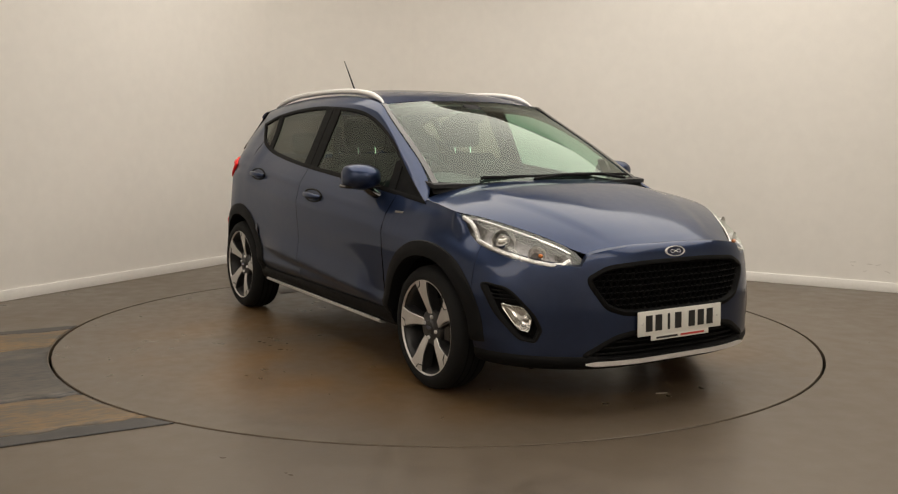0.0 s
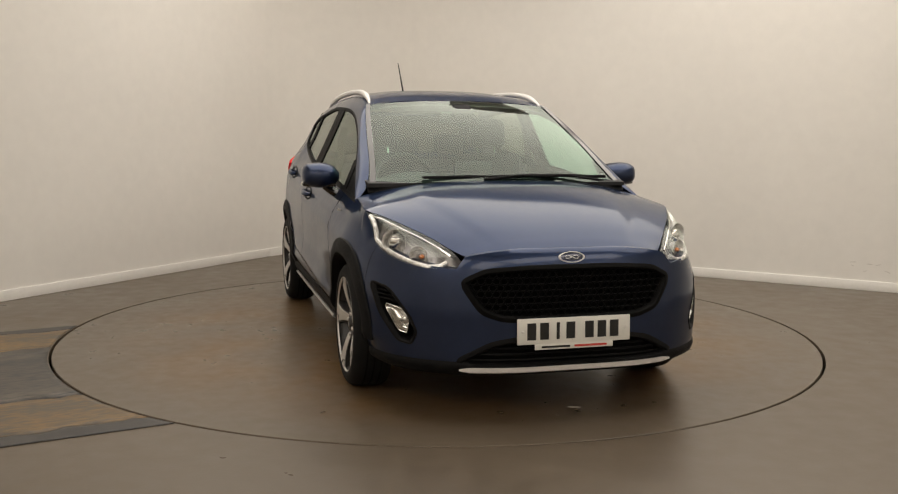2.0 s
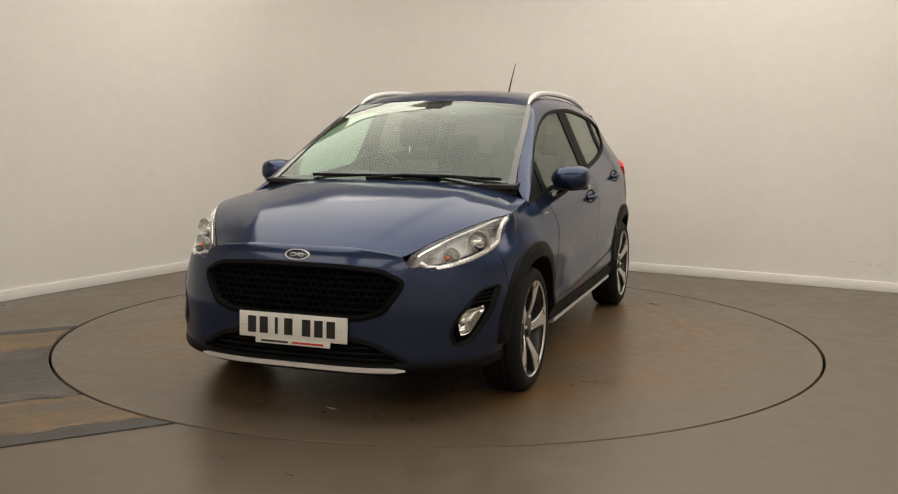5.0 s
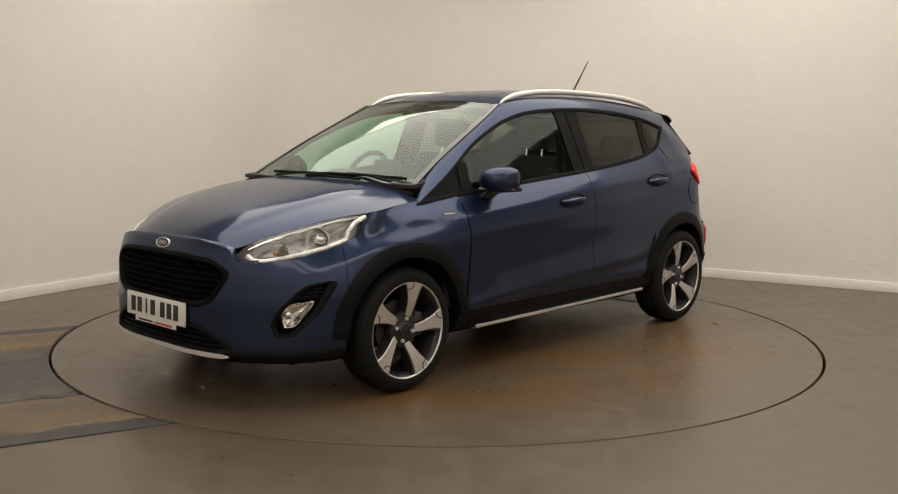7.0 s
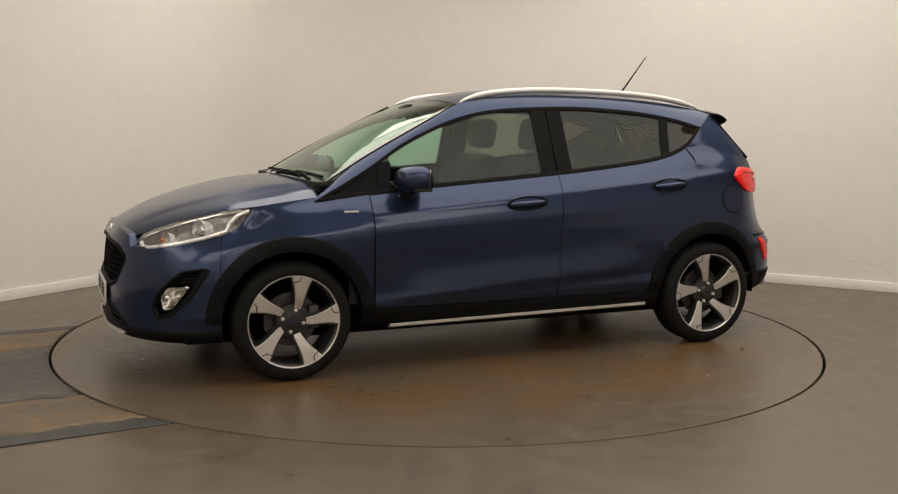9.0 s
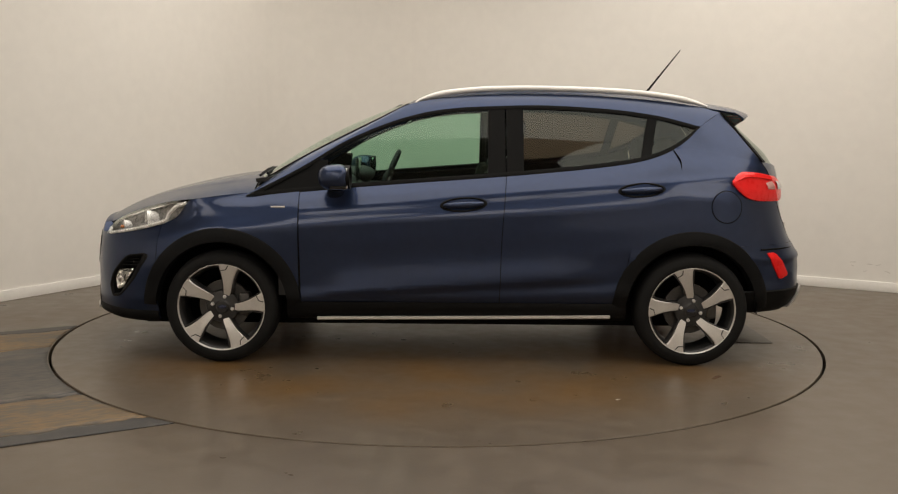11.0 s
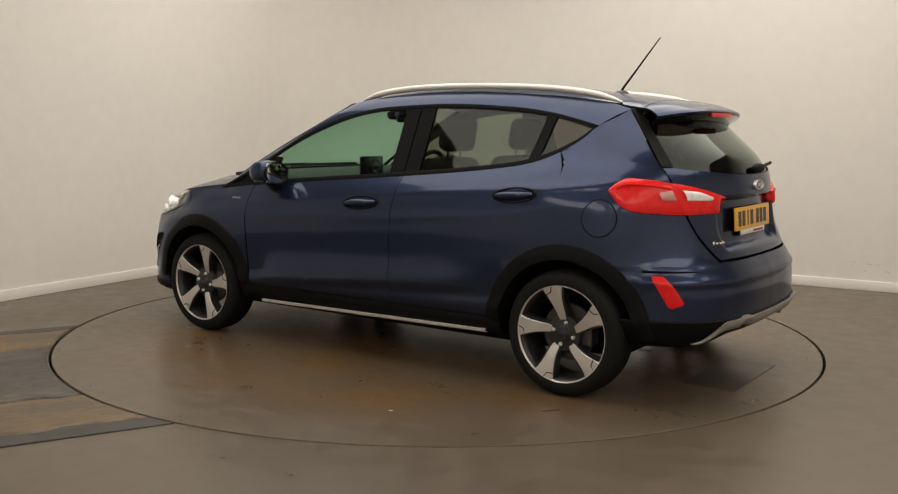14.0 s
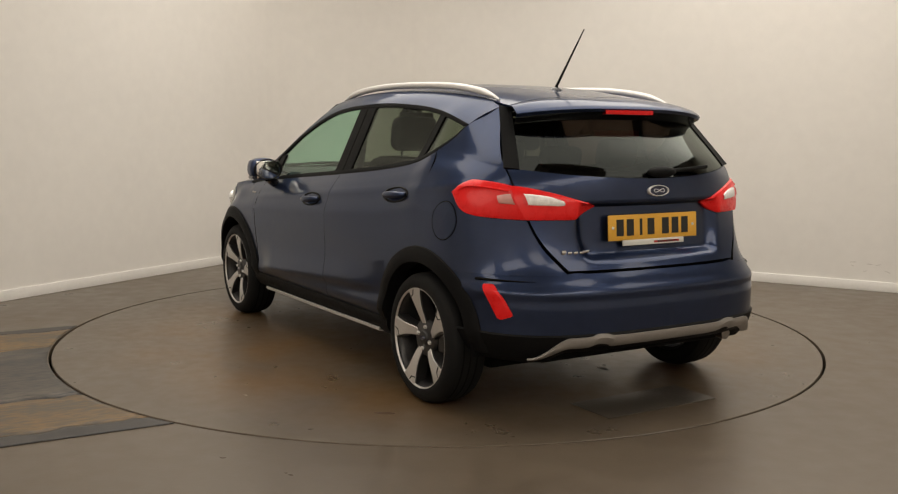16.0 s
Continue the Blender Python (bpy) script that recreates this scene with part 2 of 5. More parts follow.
def add_stain_tint(m, color, scale, lo, hi, ring):
    """Mixes irregular stains and a reflected tint into a paint, kept to a ring round the middle."""
    nt = m.node_tree
    b = nt.nodes["Principled BSDF"]
    src = b.inputs["Base Color"].links[0].from_socket
    tc = nt.nodes.new("ShaderNodeTexCoord")
    n = nt.nodes.new("ShaderNodeTexNoise")
    n.inputs["Scale"].default_value, n.inputs["Detail"].default_value = scale, 7
    nt.links.new(tc.outputs["Object"], n.inputs["Vector"])
    mr = nt.nodes.new("ShaderNodeMapRange")
    mr.inputs["From Min"].default_value, mr.inputs["From Max"].default_value = lo, hi
    nt.links.new(n.outputs[0], mr.inputs["Value"])
    ln = nt.nodes.new("ShaderNodeVectorMath")
    ln.operation = "LENGTH"
    nt.links.new(tc.outputs["Object"], ln.inputs[0])
    rg = nt.nodes.new("ShaderNodeValToRGB")
    els = rg.color_ramp.elements
    els[0].position, els[0].color = ring[0] / 4, (0, 0, 0, 1)
    els[1].position, els[1].color = ring[3] / 4, (0, 0, 0, 1)
    for q in ring[1:3]:
        k = els.new(q / 4)
        k.color = (1, 1, 1, 1)
    dv = nt.nodes.new("ShaderNodeMath")
    dv.operation = "DIVIDE"
    dv.inputs[1].default_value = 4
    nt.links.new(ln.outputs["Value"], dv.inputs[0])
    nt.links.new(dv.outputs[0], rg.inputs[0])
    mu = nt.nodes.new("ShaderNodeMath")
    mu.operation = "MULTIPLY"
    nt.links.new(mr.outputs[0], mu.inputs[0])
    nt.links.new(rg.outputs[0], mu.inputs[1])
    mx = nt.nodes.new("ShaderNodeMix")
    mx.data_type = "RGBA"
    nt.links.new(mu.outputs[0], mx.inputs["Factor"])
    nt.links.new(src, mx.inputs["A"])
    mx.inputs["B"].default_value = (*color, 1)
    nt.links.new(mx.outputs["Result"], b.inputs["Base Color"])


# brown stains under the car, with its reflection's tint put into the colour
add_stain_tint(TABLE_MAT, (0.140, 0.080, 0.030), 1.6, 0.32, 0.60, (0.0, 0.3, 1.5, 2.1))
WALL_MAT = mat("off_white_wall_paint", (0.72, 0.695, 0.652), 0.85, 0, vary=0.025, scale=1.2, bump=0.08, bump_scale=90)
SKIRT_MAT = mat("white_skirting", (0.78, 0.76, 0.72), 0.5, 0, vary=0.03, scale=5)
CEIL_MAT = mat("ceiling_paint", (0.70, 0.68, 0.65), 0.9, 0, vary=0.04, scale=3)
GAP_MAT = mat("dark_gap", (0.006, 0.006, 0.006), 0.8, 0, vary=0.2, scale=6)
STEEL_STRIP = mat("scuffed_steel_strip", (0.105, 0.092, 0.076), 0.50, 0.2, vary=0.2, scale=6, second=(0.028, 0.028, 0.029), bump=0.2, bump_scale=40)
EDGE_STRIP = mat("dark_worn_edge_strip", (0.050, 0.046, 0.042), 0.50, 0.1, vary=0.2, scale=6, second=(0.022, 0.022, 0.023), bump=0.2, bump_scale=40)
RUST_STRIP = mat("rusty_floor_strip", (0.165, 0.105, 0.046), 0.55, 0.0, vary=0.25, scale=5, second=(0.078, 0.066, 0.050), bump=0.2, bump_scale=40)
R_TABLE = 2.246

# floor: one sheet with a round hole for the platform
bm = bmesh.new()
ring_in = [((R_TABLE + 0.016) * math.cos(a), (R_TABLE + 0.016) * math.sin(a), 0) for a in np.linspace(0, 2 * math.pi, 145)[:-1]]
ring_out = [(16 * math.cos(a), 16 * math.sin(a), 0) for a in np.linspace(0, 2 * math.pi, 145)[:-1]]
ring_low = [(p[0], p[1], -0.12) for p in ring_in]
add_grid(bm, [ring_low, ring_in, ring_out], close_v=True, flip=True)
floor = tagged(part("floor", bm, FLOOR_MAT), "worn brown-grey painted workshop floor", "floor", kind="structure")
bm = bmesh.new()
bmesh.ops.create_circle(bm, cap_ends=True, segments=96, radius=R_TABLE + 0.05, matrix=Matrix.Translation((0, 0, -0.12)))
tagged(part("platform_pit", bm, GAP_MAT), "dark pit under the turning platform", "pit", kind="structure")

# platform
bm = bmesh.new()
prof = [(0.001, 0.0), (1.1, 0.0), (2.2, 0.0), (R_TABLE - 0.003, 0.0), (R_TABLE, -0.003), (R_TABLE, -0.06)]
rows = [[(r * math.cos(a), r * math.sin(a), z) for a in np.linspace(0, 2 * math.pi, 145)[:-1]] for r, z in prof]
add_grid(bm, rows, close_v=True)
turntable = new("turntable")
tagged(turntable, "flush round brown-grey painted car turntable set in the floor", "turntable")
part("platform_disc", bm, TABLE_MAT, turntable)


def wall(name, lo, hi, material, label):
    tagged(part(name, in_room(rbox(lo, hi, 0)), material), label, "wall", kind="structure")


# rounded corner wall and the two long walls seen behind the car
RC = 1.0
wall("wall_back_left", (RC, -0.15, 0), (ROOM_X, 0, ROOM_H), WALL_MAT, "plain off-white painted studio wall")
wall("wall_back_right", (-0.15, RC, 0), (0, ROOM_Y, ROOM_H), WALL_MAT, "plain off-white painted studio wall")
rows = [[(RC - RC * math.cos(a) - d * math.cos(a), RC - RC * math.sin(a) - d * math.sin(a), z) for a in np.linspace(0, math.pi / 2, 17)]
        for d, z in ((0, 0), (0, ROOM_H), (0.15, ROOM_H), (0.15, 0))]
tagged(part("wall_corner", in_room(grid(rows)), WALL_MAT), "rounded off-white wall corner", "wall", kind="structure")
# unseen walls behind the camera, placed close and pale to bounce light
wall("wall_bounce_right", (ROOM_X, 0, 0), (ROOM_X + 0.15, ROOM_Y, ROOM_H), WALL_MAT, "plain off-white painted studio wall")
wall("wall_bounce_left", (0, ROOM_Y, 0), (ROOM_X, ROOM_Y + 0.15, ROOM_H), WALL_MAT, "plain off-white painted studio wall")
tagged(part("ceiling", in_room(rbox((-0.15, -0.15, ROOM_H), (ROOM_X + 0.15, ROOM_Y + 0.15, ROOM_H + 0.15), 0)), CEIL_MAT), "plain painted ceiling", "ceiling", kind="structure")
SK = 0.078
for nm, lo, hi in (("baseboard_left", (RC, 0, 0), (ROOM_X, 0.014, SK)), ("baseboard_right", (0, RC, 0), (0.014, ROOM_Y, SK))):
    tagged(part(nm, in_room(rbox(lo, hi, 0.003)), SKIRT_MAT), "low white painted skirting board", "skirting", kind="structure")

rows = [[(RC - (RC - d) * math.cos(a), RC - (RC - d) * math.sin(a), z) for a in np.linspace(0, math.pi / 2, 25)] for d, z in ((0.0, 0), (0.014, 0), (0.014, SK), (0.0, SK))]
tagged(part("baseboard_corner", in_room(grid(rows)), SKIRT_MAT), "low white curved skirting board", "skirting", kind="structure")

# faint scuffs low on the wall
SCUFF_MAT = mat("grey_wall_scuff", (0.50, 0.475, 0.43), 0.85, 0, vary=0.1, scale=30)
rnd = random.Random(7)
scuffs = bmesh.new()
for k in range(16):
    v, z, w = 5.55 + rnd.uniform(-0.45, 0.45), 0.20 + rnd.uniform(-0.06, 0.06), rnd.uniform(0.01, 0.035)
    lean = rnd.uniform(-0.4, 0.4)
    rows = [[(0.0035, v + w * q, z + lean * w * q + dz * (1 - q * q)) for q in np.linspace(-1, 1, 6)] for dz in (0.0025, -0.0025)]
    add_grid(scuffs, rows)
scuffs = part("wall_scuffs", in_room(scuffs), SCUFF_MAT)
tagged(scuffs, "faint grey scuff marks low on the wall", "scuff marks", kind="stuff")

# ceiling panels
PANEL_GLOW = mat("lamp_diffuser", (1.0, 0.9, 0.78), 0.5, 0, vary=0.01, scale=3, emit=1.0)
PANEL_FRAME = mat("lamp_frame", (0.8, 0.79, 0.77), 0.5, 0.2, vary=0.05, scale=6)


def ceiling_light(u, v, su, sv):
    e = new("ceiling_light")
    e.matrix_world = ROOM @ pose(u, v, ROOM_H)
    tagged(e, "unseen white rectangular ceiling light panel, switched on", "ceiling light", "ceiling light panels")
    a, b = su / 2 + 0.04, sv / 2 + 0.04
    part("frame", merge(rbox((-a - 0.05, -b - 0.05, -0.06), (-a, b + 0.05, 0), 0.004), rbox((a, -b - 0.05, -0.06), (a + 0.05, b + 0.05, 0), 0.004),
                        rbox((-a, -b - 0.05, -0.06), (a, -b, 0), 0.004), rbox((-a, b, -0.06), (a, b + 0.05, 0), 0.004)), PANEL_FRAME, e)
    part("diffuser", rbox((-a + 0.002, -b + 0.002, -0.05), (a - 0.002, b - 0.002, -0.03), 0), PANEL_GLOW, e)
    return e


# panels out of view; those behind the camera are added to brighten the car
for u, v, su, sv, power in LAMPS:
    ceiling_light(u, v, su, sv)
# body of the added overhead softbox, out of view
softbox = new("softbox")
softbox.matrix_world = SOFTBOX
tagged(softbox, "large flat overhead softbox with white diffuser, added out of view, switched on", "softbox")
for lo, hi in (((-3.28, -2.48, -0.02), (-3.22, 2.48, 0.14)), ((3.22, -2.48, -0.02), (3.28, 2.48, 0.14)), ((-3.22, -2.48, -0.02), (3.22, -2.42, 0.14)), ((-3.22, 2.42, -0.02), (3.22, 2.48, 0.14))):
    part("frame_rail", rbox(lo, hi, 0.006), PANEL_FRAME, softbox)
part("back_sheet", rbox((-3.22, -2.42, 0.02), (3.22, 2.42, 0.03), 0), PANEL_FRAME, softbox)
for x in (-3.0, 3.0):
    for y in (-2.2, 2.2):
        part("hanger", tube([(x, y, 0.02), (x, y, 0.21)], 0.01, 8), PANEL_FRAME, softbox)

# ramp strips worn into the floor beside the platform, square to the left wall
ALONG, ACROSS = Vector((math.cos(radians(29)), math.sin(radians(29)), 0)), Vector((-math.sin(radians(29)), math.cos(radians(29)), 0))


def strip_edge(o, seed, amount):
    """Offsets of a worn edge along a strip."""
    rnd = random.Random(seed)
    out, w = [], 0.0
    for i in range(41):
        w = 0.72 * w + rnd.uniform(-1, 1) * 0.5
        out.append(o + amount * w * min(1, i / 2))
    return out


def floor_strip(e0, e1, material, label):
    """A worn strip between two edges, from the platform's rim outwards."""
    rows = []
    for i in range(41):
        q = i / 40
        r = []
        for k in range(9):
            o = e0[i] + (e1[i] - e0[i]) * k / 8
            o += 0.002 * (1 - k / 4)
            a = -math.sqrt(max((R_TABLE + 0.022) ** 2 - o * o, 0.0)) - 3.2 * q ** 1.3
            r.append(tuple(ALONG * a + ACROSS * o + Vector((0, 0, 0.004))))
        rows.append(r)
    bm = grid(rows)
    bmesh.ops.recalc_face_normals(bm, faces=bm.faces)
    if sum(f.normal.z for f in bm.faces) < 0:
        bmesh.ops.reverse_faces(bm, faces=bm.faces)
    ob = part("floor_strip", bm, material)
    s = ob.modifiers.new("thickness", "SOLIDIFY")
    s.thickness, s.offset = 0.0035, -1
    return tagged(ob, label, "floor strip", "strips in the floor", "structure")


for m, length in ((STEEL_STRIP, 3.5), (EDGE_STRIP, 2.5), (RUST_STRIP, 3.0)):
    ramp = m.node_tree.nodes["Color Ramp"].color_ramp.elements
    ramp[0].position, ramp[1].position = 0.41, 0.60
    mp = m.node_tree.nodes["Mapping"]
    mp.vector_type = "TEXTURE"
    mp.inputs["Rotation"].default_value = (0, 0, radians(29))
    mp.inputs["Scale"].default_value = (length, 1, 1)
EDGES = [strip_edge(o, n, k) for n, (o, k) in enumerate(((-1.185, 0.004), (-1.050, 0.050), (-0.547, 0.045), (0.573, 0.04), (1.028, 0.025), (1.130, 0.006)))]
for n, (m, label) in enumerate(((EDGE_STRIP, "scuffed dark steel edge strip in the floor"), (RUST_STRIP, "rust-stained brown strip in the floor"),
                                (STEEL_STRIP, "scuffed dark steel plate in the floor"), (RUST_STRIP, "rust-stained brown strip in the floor"),
                                (EDGE_STRIP, "scuffed dark steel edge strip in the floor"))):
    floor_strip(EDGES[n], EDGES[n + 1], m, label)

# marks on the platform
PLATE_MAT = mat("dark_access_plate", (0.075, 0.064, 0.052), 0.42, 0.1, vary=0.2, scale=5, bump=0.1, bump_scale=60)
part("access_plate", rbox((-1.985, -0.335, 0.0005), (-1.715, 0.315, 0.004), 0.0015), PLATE_MAT, turntable, "dark rectangular access plate")
CHIP_MAT = mat("pale_paint_chip", (0.5, 0.45, 0.38), 0.6, vary=0.2, scale=30)
RUST_MAT = mat("rust_mark", (0.07, 0.035, 0.015), 0.7, vary=0.3, scale=30)
for x, y, a, rx, m in ((-0.85, 1.557, 0.3, 0.012, CHIP_MAT), (-1.43, 1.125, 0.9, 0.05, RUST_MAT), (-1.27, -0.25, 0.2, 0.045, CHIP_MAT), (1.79, 0.15, 1.2, 0.03, CHIP_MAT)):
    rnd = random.Random(int(x * 100))
    rr = [rnd.uniform(0.6, 1.1) for _ in range(14)]
    rows = [[tuple(Vector((x, y, z)) + Matrix.Rotation(a, 3, "Z") @ Vector((rx * k * rr[i] * math.cos(2 * math.pi * i / 14), rx * 0.32 * k * rr[i] * math.sin(2 * math.pi * i / 14), 0))) for i in range(14)]
            for k, z in ((1, 0.0004), (0.9, 0.0022), (0.02, 0.0026))]
    part("paint_mark", grid(rows, close_v=True), m, turntable)


# ---- the car: x forward, y to its left, z up ----
car = new("car")
tagged(car, "dark blue metallic five-door hatchback with black cladding and silver roof rails", "car")
WB, WZ, WR = 1.2465, 0.300, 0.300
PLAN = spline([(2.070, 0), (2.062, 0.28), (2.005, 0.49), (1.885, 0.66), (1.73, 0.775), (1.58, 0.832), (1.42, 0.860), (1.2, 0.868), (0.7, 0.866),
               (0, 0.866), (-0.7, 0.864), (-1.2, 0.858), (-1.42, 0.848), (-1.60, 0.808), (-1.75, 0.737), (-1.85, 0.642), (-1.918, 0.50), (-1.957, 0.29), (-1.967, 0)], 900)
_d = np.gradient(PLAN, axis=0)
NORMAL = np.stack([-_d[:, 1], _d[:, 0]], 1) * -1
NORMAL /= np.linalg.norm(NORMAL, axis=1)[:, None]
S = np.linspace(0, 1, len(PLAN))
PN = [tuple(map(float, (*p, *n))) for p, n in zip(PLAN, NORMAL)]

belt = f1((-2.0, 1.06), (-1.6, 1.12), (-1.3, 1.125), (-1.16, 1.13), (-1.0, 1.093), (-0.67, 1.045), (-0.27, 1.007), (0.5, 0.945), (0.82, 0.915),
          (1.12, 0.888), (1.42, 0.855), (1.6, 0.80), (1.8, 0.74), (2.05, 0.70))
door_curve = f1((-0.2, -0.10), (0, -0.070), (0.10, -0.040), (0.165, -0.016), (0.19, -0.017), (0.25, -0.022), (0.35, -0.017), (0.49, -0.009), (0.62, -0.003),
                (0.72, -0.003), (0.77, -0.012), (0.80, -0.022), (0.84, -0.036), (0.92, -0.058), (1.0, -0.095))
nose_curve = f1((0.15, -0.06), (0.22, -0.012), (0.30, 0.0), (0.45, 0.0), (0.55, -0.006), (0.64, -0.018), (0.70, -0.034), (0.735, -0.055), (0.76, -0.09), (0.9, -0.30))
tail_curve = f1((0.25, -0.06), (0.33, -0.02), (0.40, 0.0), (0.50, 0.0), (0.56, -0.008), (0.62, -0.03), (0.66, -0.055), (0.70, -0.072), (0.80, -0.095), (0.90, -0.108),
                (1.0, -0.115), (1.10, -0.135), (1.2, -0.18))


def body(s, z, off=0.0):
    """The car's skin at plan place s (0 nose, 1 tail) and height z."""
    i = min(max(int(s * 899), 0), 898)
    f = s * 899 - i
    x, y, nx, ny = [a + (b - a) * f for a, b in zip(PN[i], PN[i + 1])]
    wf, wr = sstep(1.35, 1.85, x), sstep(-1.45, -1.85, x)
    zb = belt(x)
    v = (z - 0.25) / (zb - 0.25)
    d = door_curve(v) if v <= 1 else door_curve(1) - 0.46 * (z - zb)
    d -= 0.055 * sstep(-0.2, -1.3, x) * min(max(v - 0.45, 0) / 0.55, 1.2)
    # shoulder line and lower swage along the doors
    zc, zs = 0.828 + (0.669 - x) * 0.0837, 0.392 + (0.611 - x) * 0.062
    mid = 1 - wf - wr
    d += 0.019 * mid * sstep(1.15, 0.7, x) * (math.exp(-(zc - z) / 0.075) if z < zc else math.exp(-(z - zc) / 0.045))
    d += 0.026 * sstep(0.78, 0.55, x) * sstep(-0.95, -0.45, x) * math.exp(-((z - zs) / (0.022 if z < zs else 0.095)) ** 2)
    corner = 0.03 * sstep(1.95, 1.7, x) * sstep(1.2, 1.5, x) * sstep(0.5, 0.75, z)
    o = wf * nose_curve(z) + wr * tail_curve(z) + (1 - wf - wr) * d - corner + off
    return (x + nx * o, max(y + ny * o, 0.0) if y > 0 else 0.0, z)


s_of_x = lambda x: float(np.interp(-x, -PLAN[:, 0], S))
s_of_y = lambda y: float(np.interp(y, PLAN[:420, 1], S[:420]))


def flank(x, z, off=0.0):
    """A point of the flank at a length x, whatever its inset."""
    return body(s_of_x(x), z, off)


def arch_z(x, cx, r):
    q = r * r - (x - cx) ** 2
    return WZ + math.sqrt(q) if q > 0 else 0.0


def patch(xs0, xs1, zlo, zhi, nx, nz, off=0.0, xmap=lambda t: t):
    """A flank panel: edges xs0(t), xs1(t) along t (0 bottom, 1 top), heights zlo(x), zhi(x)."""
    rows = []
    for j in range(nz + 1):
        t = j / nz
        r = []
        for i in range(nx + 1):
            x = xs0(t) + (xs1(t) - xs0(t)) * xmap(i / nx)
            r.append(flank(x, zlo(x) + (zhi(x) - zlo(x)) * t, off))
        rows.append(r)
    return rows


def crease(z):
    return 0.010 * math.exp(-((z - 0.575) / 0.022) ** 2)


GAP = 0.0019
# hatch edge: where the rear quarter ends, by height
hatch_y = f1((0.64, 0.46), (0.69, 0.505), (0.78, 0.57), (0.88, 0.61), (0.98, 0.64), (1.10, 0.655))


def hatch_find(z):
    ss = np.linspace(0.80, 1.0, 240)
    ys = [body(q, z)[1] for q in ss]
    return float(np.interp(-hatch_y(z), [-y for y in ys], ss))


HATCH_Z = np.linspace(0.63, 1.11, 33)
HATCH_S = [hatch_find(z) for z in HATCH_Z]


def hatch_s(z):
    return float(np.interp(z, HATCH_Z, HATCH_S))


hatch_mid = f1((0.655, -1.920), (0.70, -1.893), (0.78, -1.872), (0.90, -1.868), (0.98, -1.866), (1.04, -1.857), (1.10, -1.83))


def hatch(y, z, off=0.0):
    """The tailgate's skin, with the hollow for its number plate."""
    e = body(hatch_s(z), z)
    b = min(abs(y) / e[1], 1)
    x = hatch_mid(z) + (e[0] - hatch_mid(z)) * b ** 2.4
    hollow = sstep(0.43, 0.36, abs(y) + 0.25 * max(0.80 - z, 0)) * sstep(0.945, 0.925, z) * sstep(0.69, 0.73, z)
    return (x + 0.040 * hollow - off, y, z)


head_low = f1((1.40, 0.842), (1.50, 0.775), (1.60, 0.728), (1.75, 0.690), (1.90, 0.664), (2.0, 0.655))

HOOD_C = [(1.10, 0, 0.985), (1.30, 0, 0.960), (1.50, 0, 0.921), (1.70, 0, 0.868), (1.85, 0, 0.815), (1.95, 0, 0.772), (1.992, 0, 0.748)]
HOOD_E = [(1.085, 0.758, 0.906), (1.25, 0.768, 0.888), (1.40, 0.772, 0.868), (1.53, 0.717, 0.850), (1.65, 0.652, 0.822), (1.79, 0.562, 0.777), (1.895, 0.489, 0.730), (1.945, 0.452, 0.712)]

# front and rear wings, doors and sills, both sides
DOOR_BOTTOM = 0.318
fd0, fd1 = f1((0, 0.826), (1, 0.836)), f1((0, -0.224), (0.5, -0.232), (1, -0.256))
rd1 = f1((0, -0.862), (0.28, -0.93), (0.42, -1.03), (0.58, -1.135), (0.72, -1.178), (0.86, -1.185), (1, -1.15))


dlo_top = f1((1.12, 0.889), (0.85, 1.030), (0.578, 1.192), (0.28, 1.310), (0.1, 1.350), (-0.09, 1.368), (-0.437, 1.379), (-0.79, 1.364), (-1.06, 1.332), (-1.315, 1.272))
dlo_low = f1((1.12, 0.888), (0.82, 0.915), (0.5, 0.945), (-0.27, 1.007), (-0.67, 1.045), (-0.92, 1.078), (-1.03, 1.103), (-1.16, 1.155), (-1.25, 1.213), (-1.315, 1.271))


def lofted(c0, c1, n, m, bulge=0.0, power=1.0):
    rows = []
    for j in range(m + 1):
        t = j / m
        rows.append([tuple(np.array(a) * (1 - t) + np.array(b) * t + np.array((0, 1, 0.6)) * bulge * math.sin(math.pi * t)) for a, b in zip(c0, c1)])
    return rows


A_EDGE = [(1.10, 0.750, 0.904), (1.035, 0.698, 0.956), (0.87, 0.655, 1.068), (0.685, 0.628, 1.168), (0.412, 0.584, 1.307), (0.27, 0.556, 1.378),
          (0.10, 0.540, 1.412), (-0.10, 0.530, 1.431), (-0.4, 0.524, 1.440), (-0.8, 0.520, 1.430), (-1.15, 0.515, 1.404), (-1.32, 0.520, 1.380), (-1.43, 0.545, 1.350)]
D_EDGE_TOP = (-1.43, 0.545, 1.350)


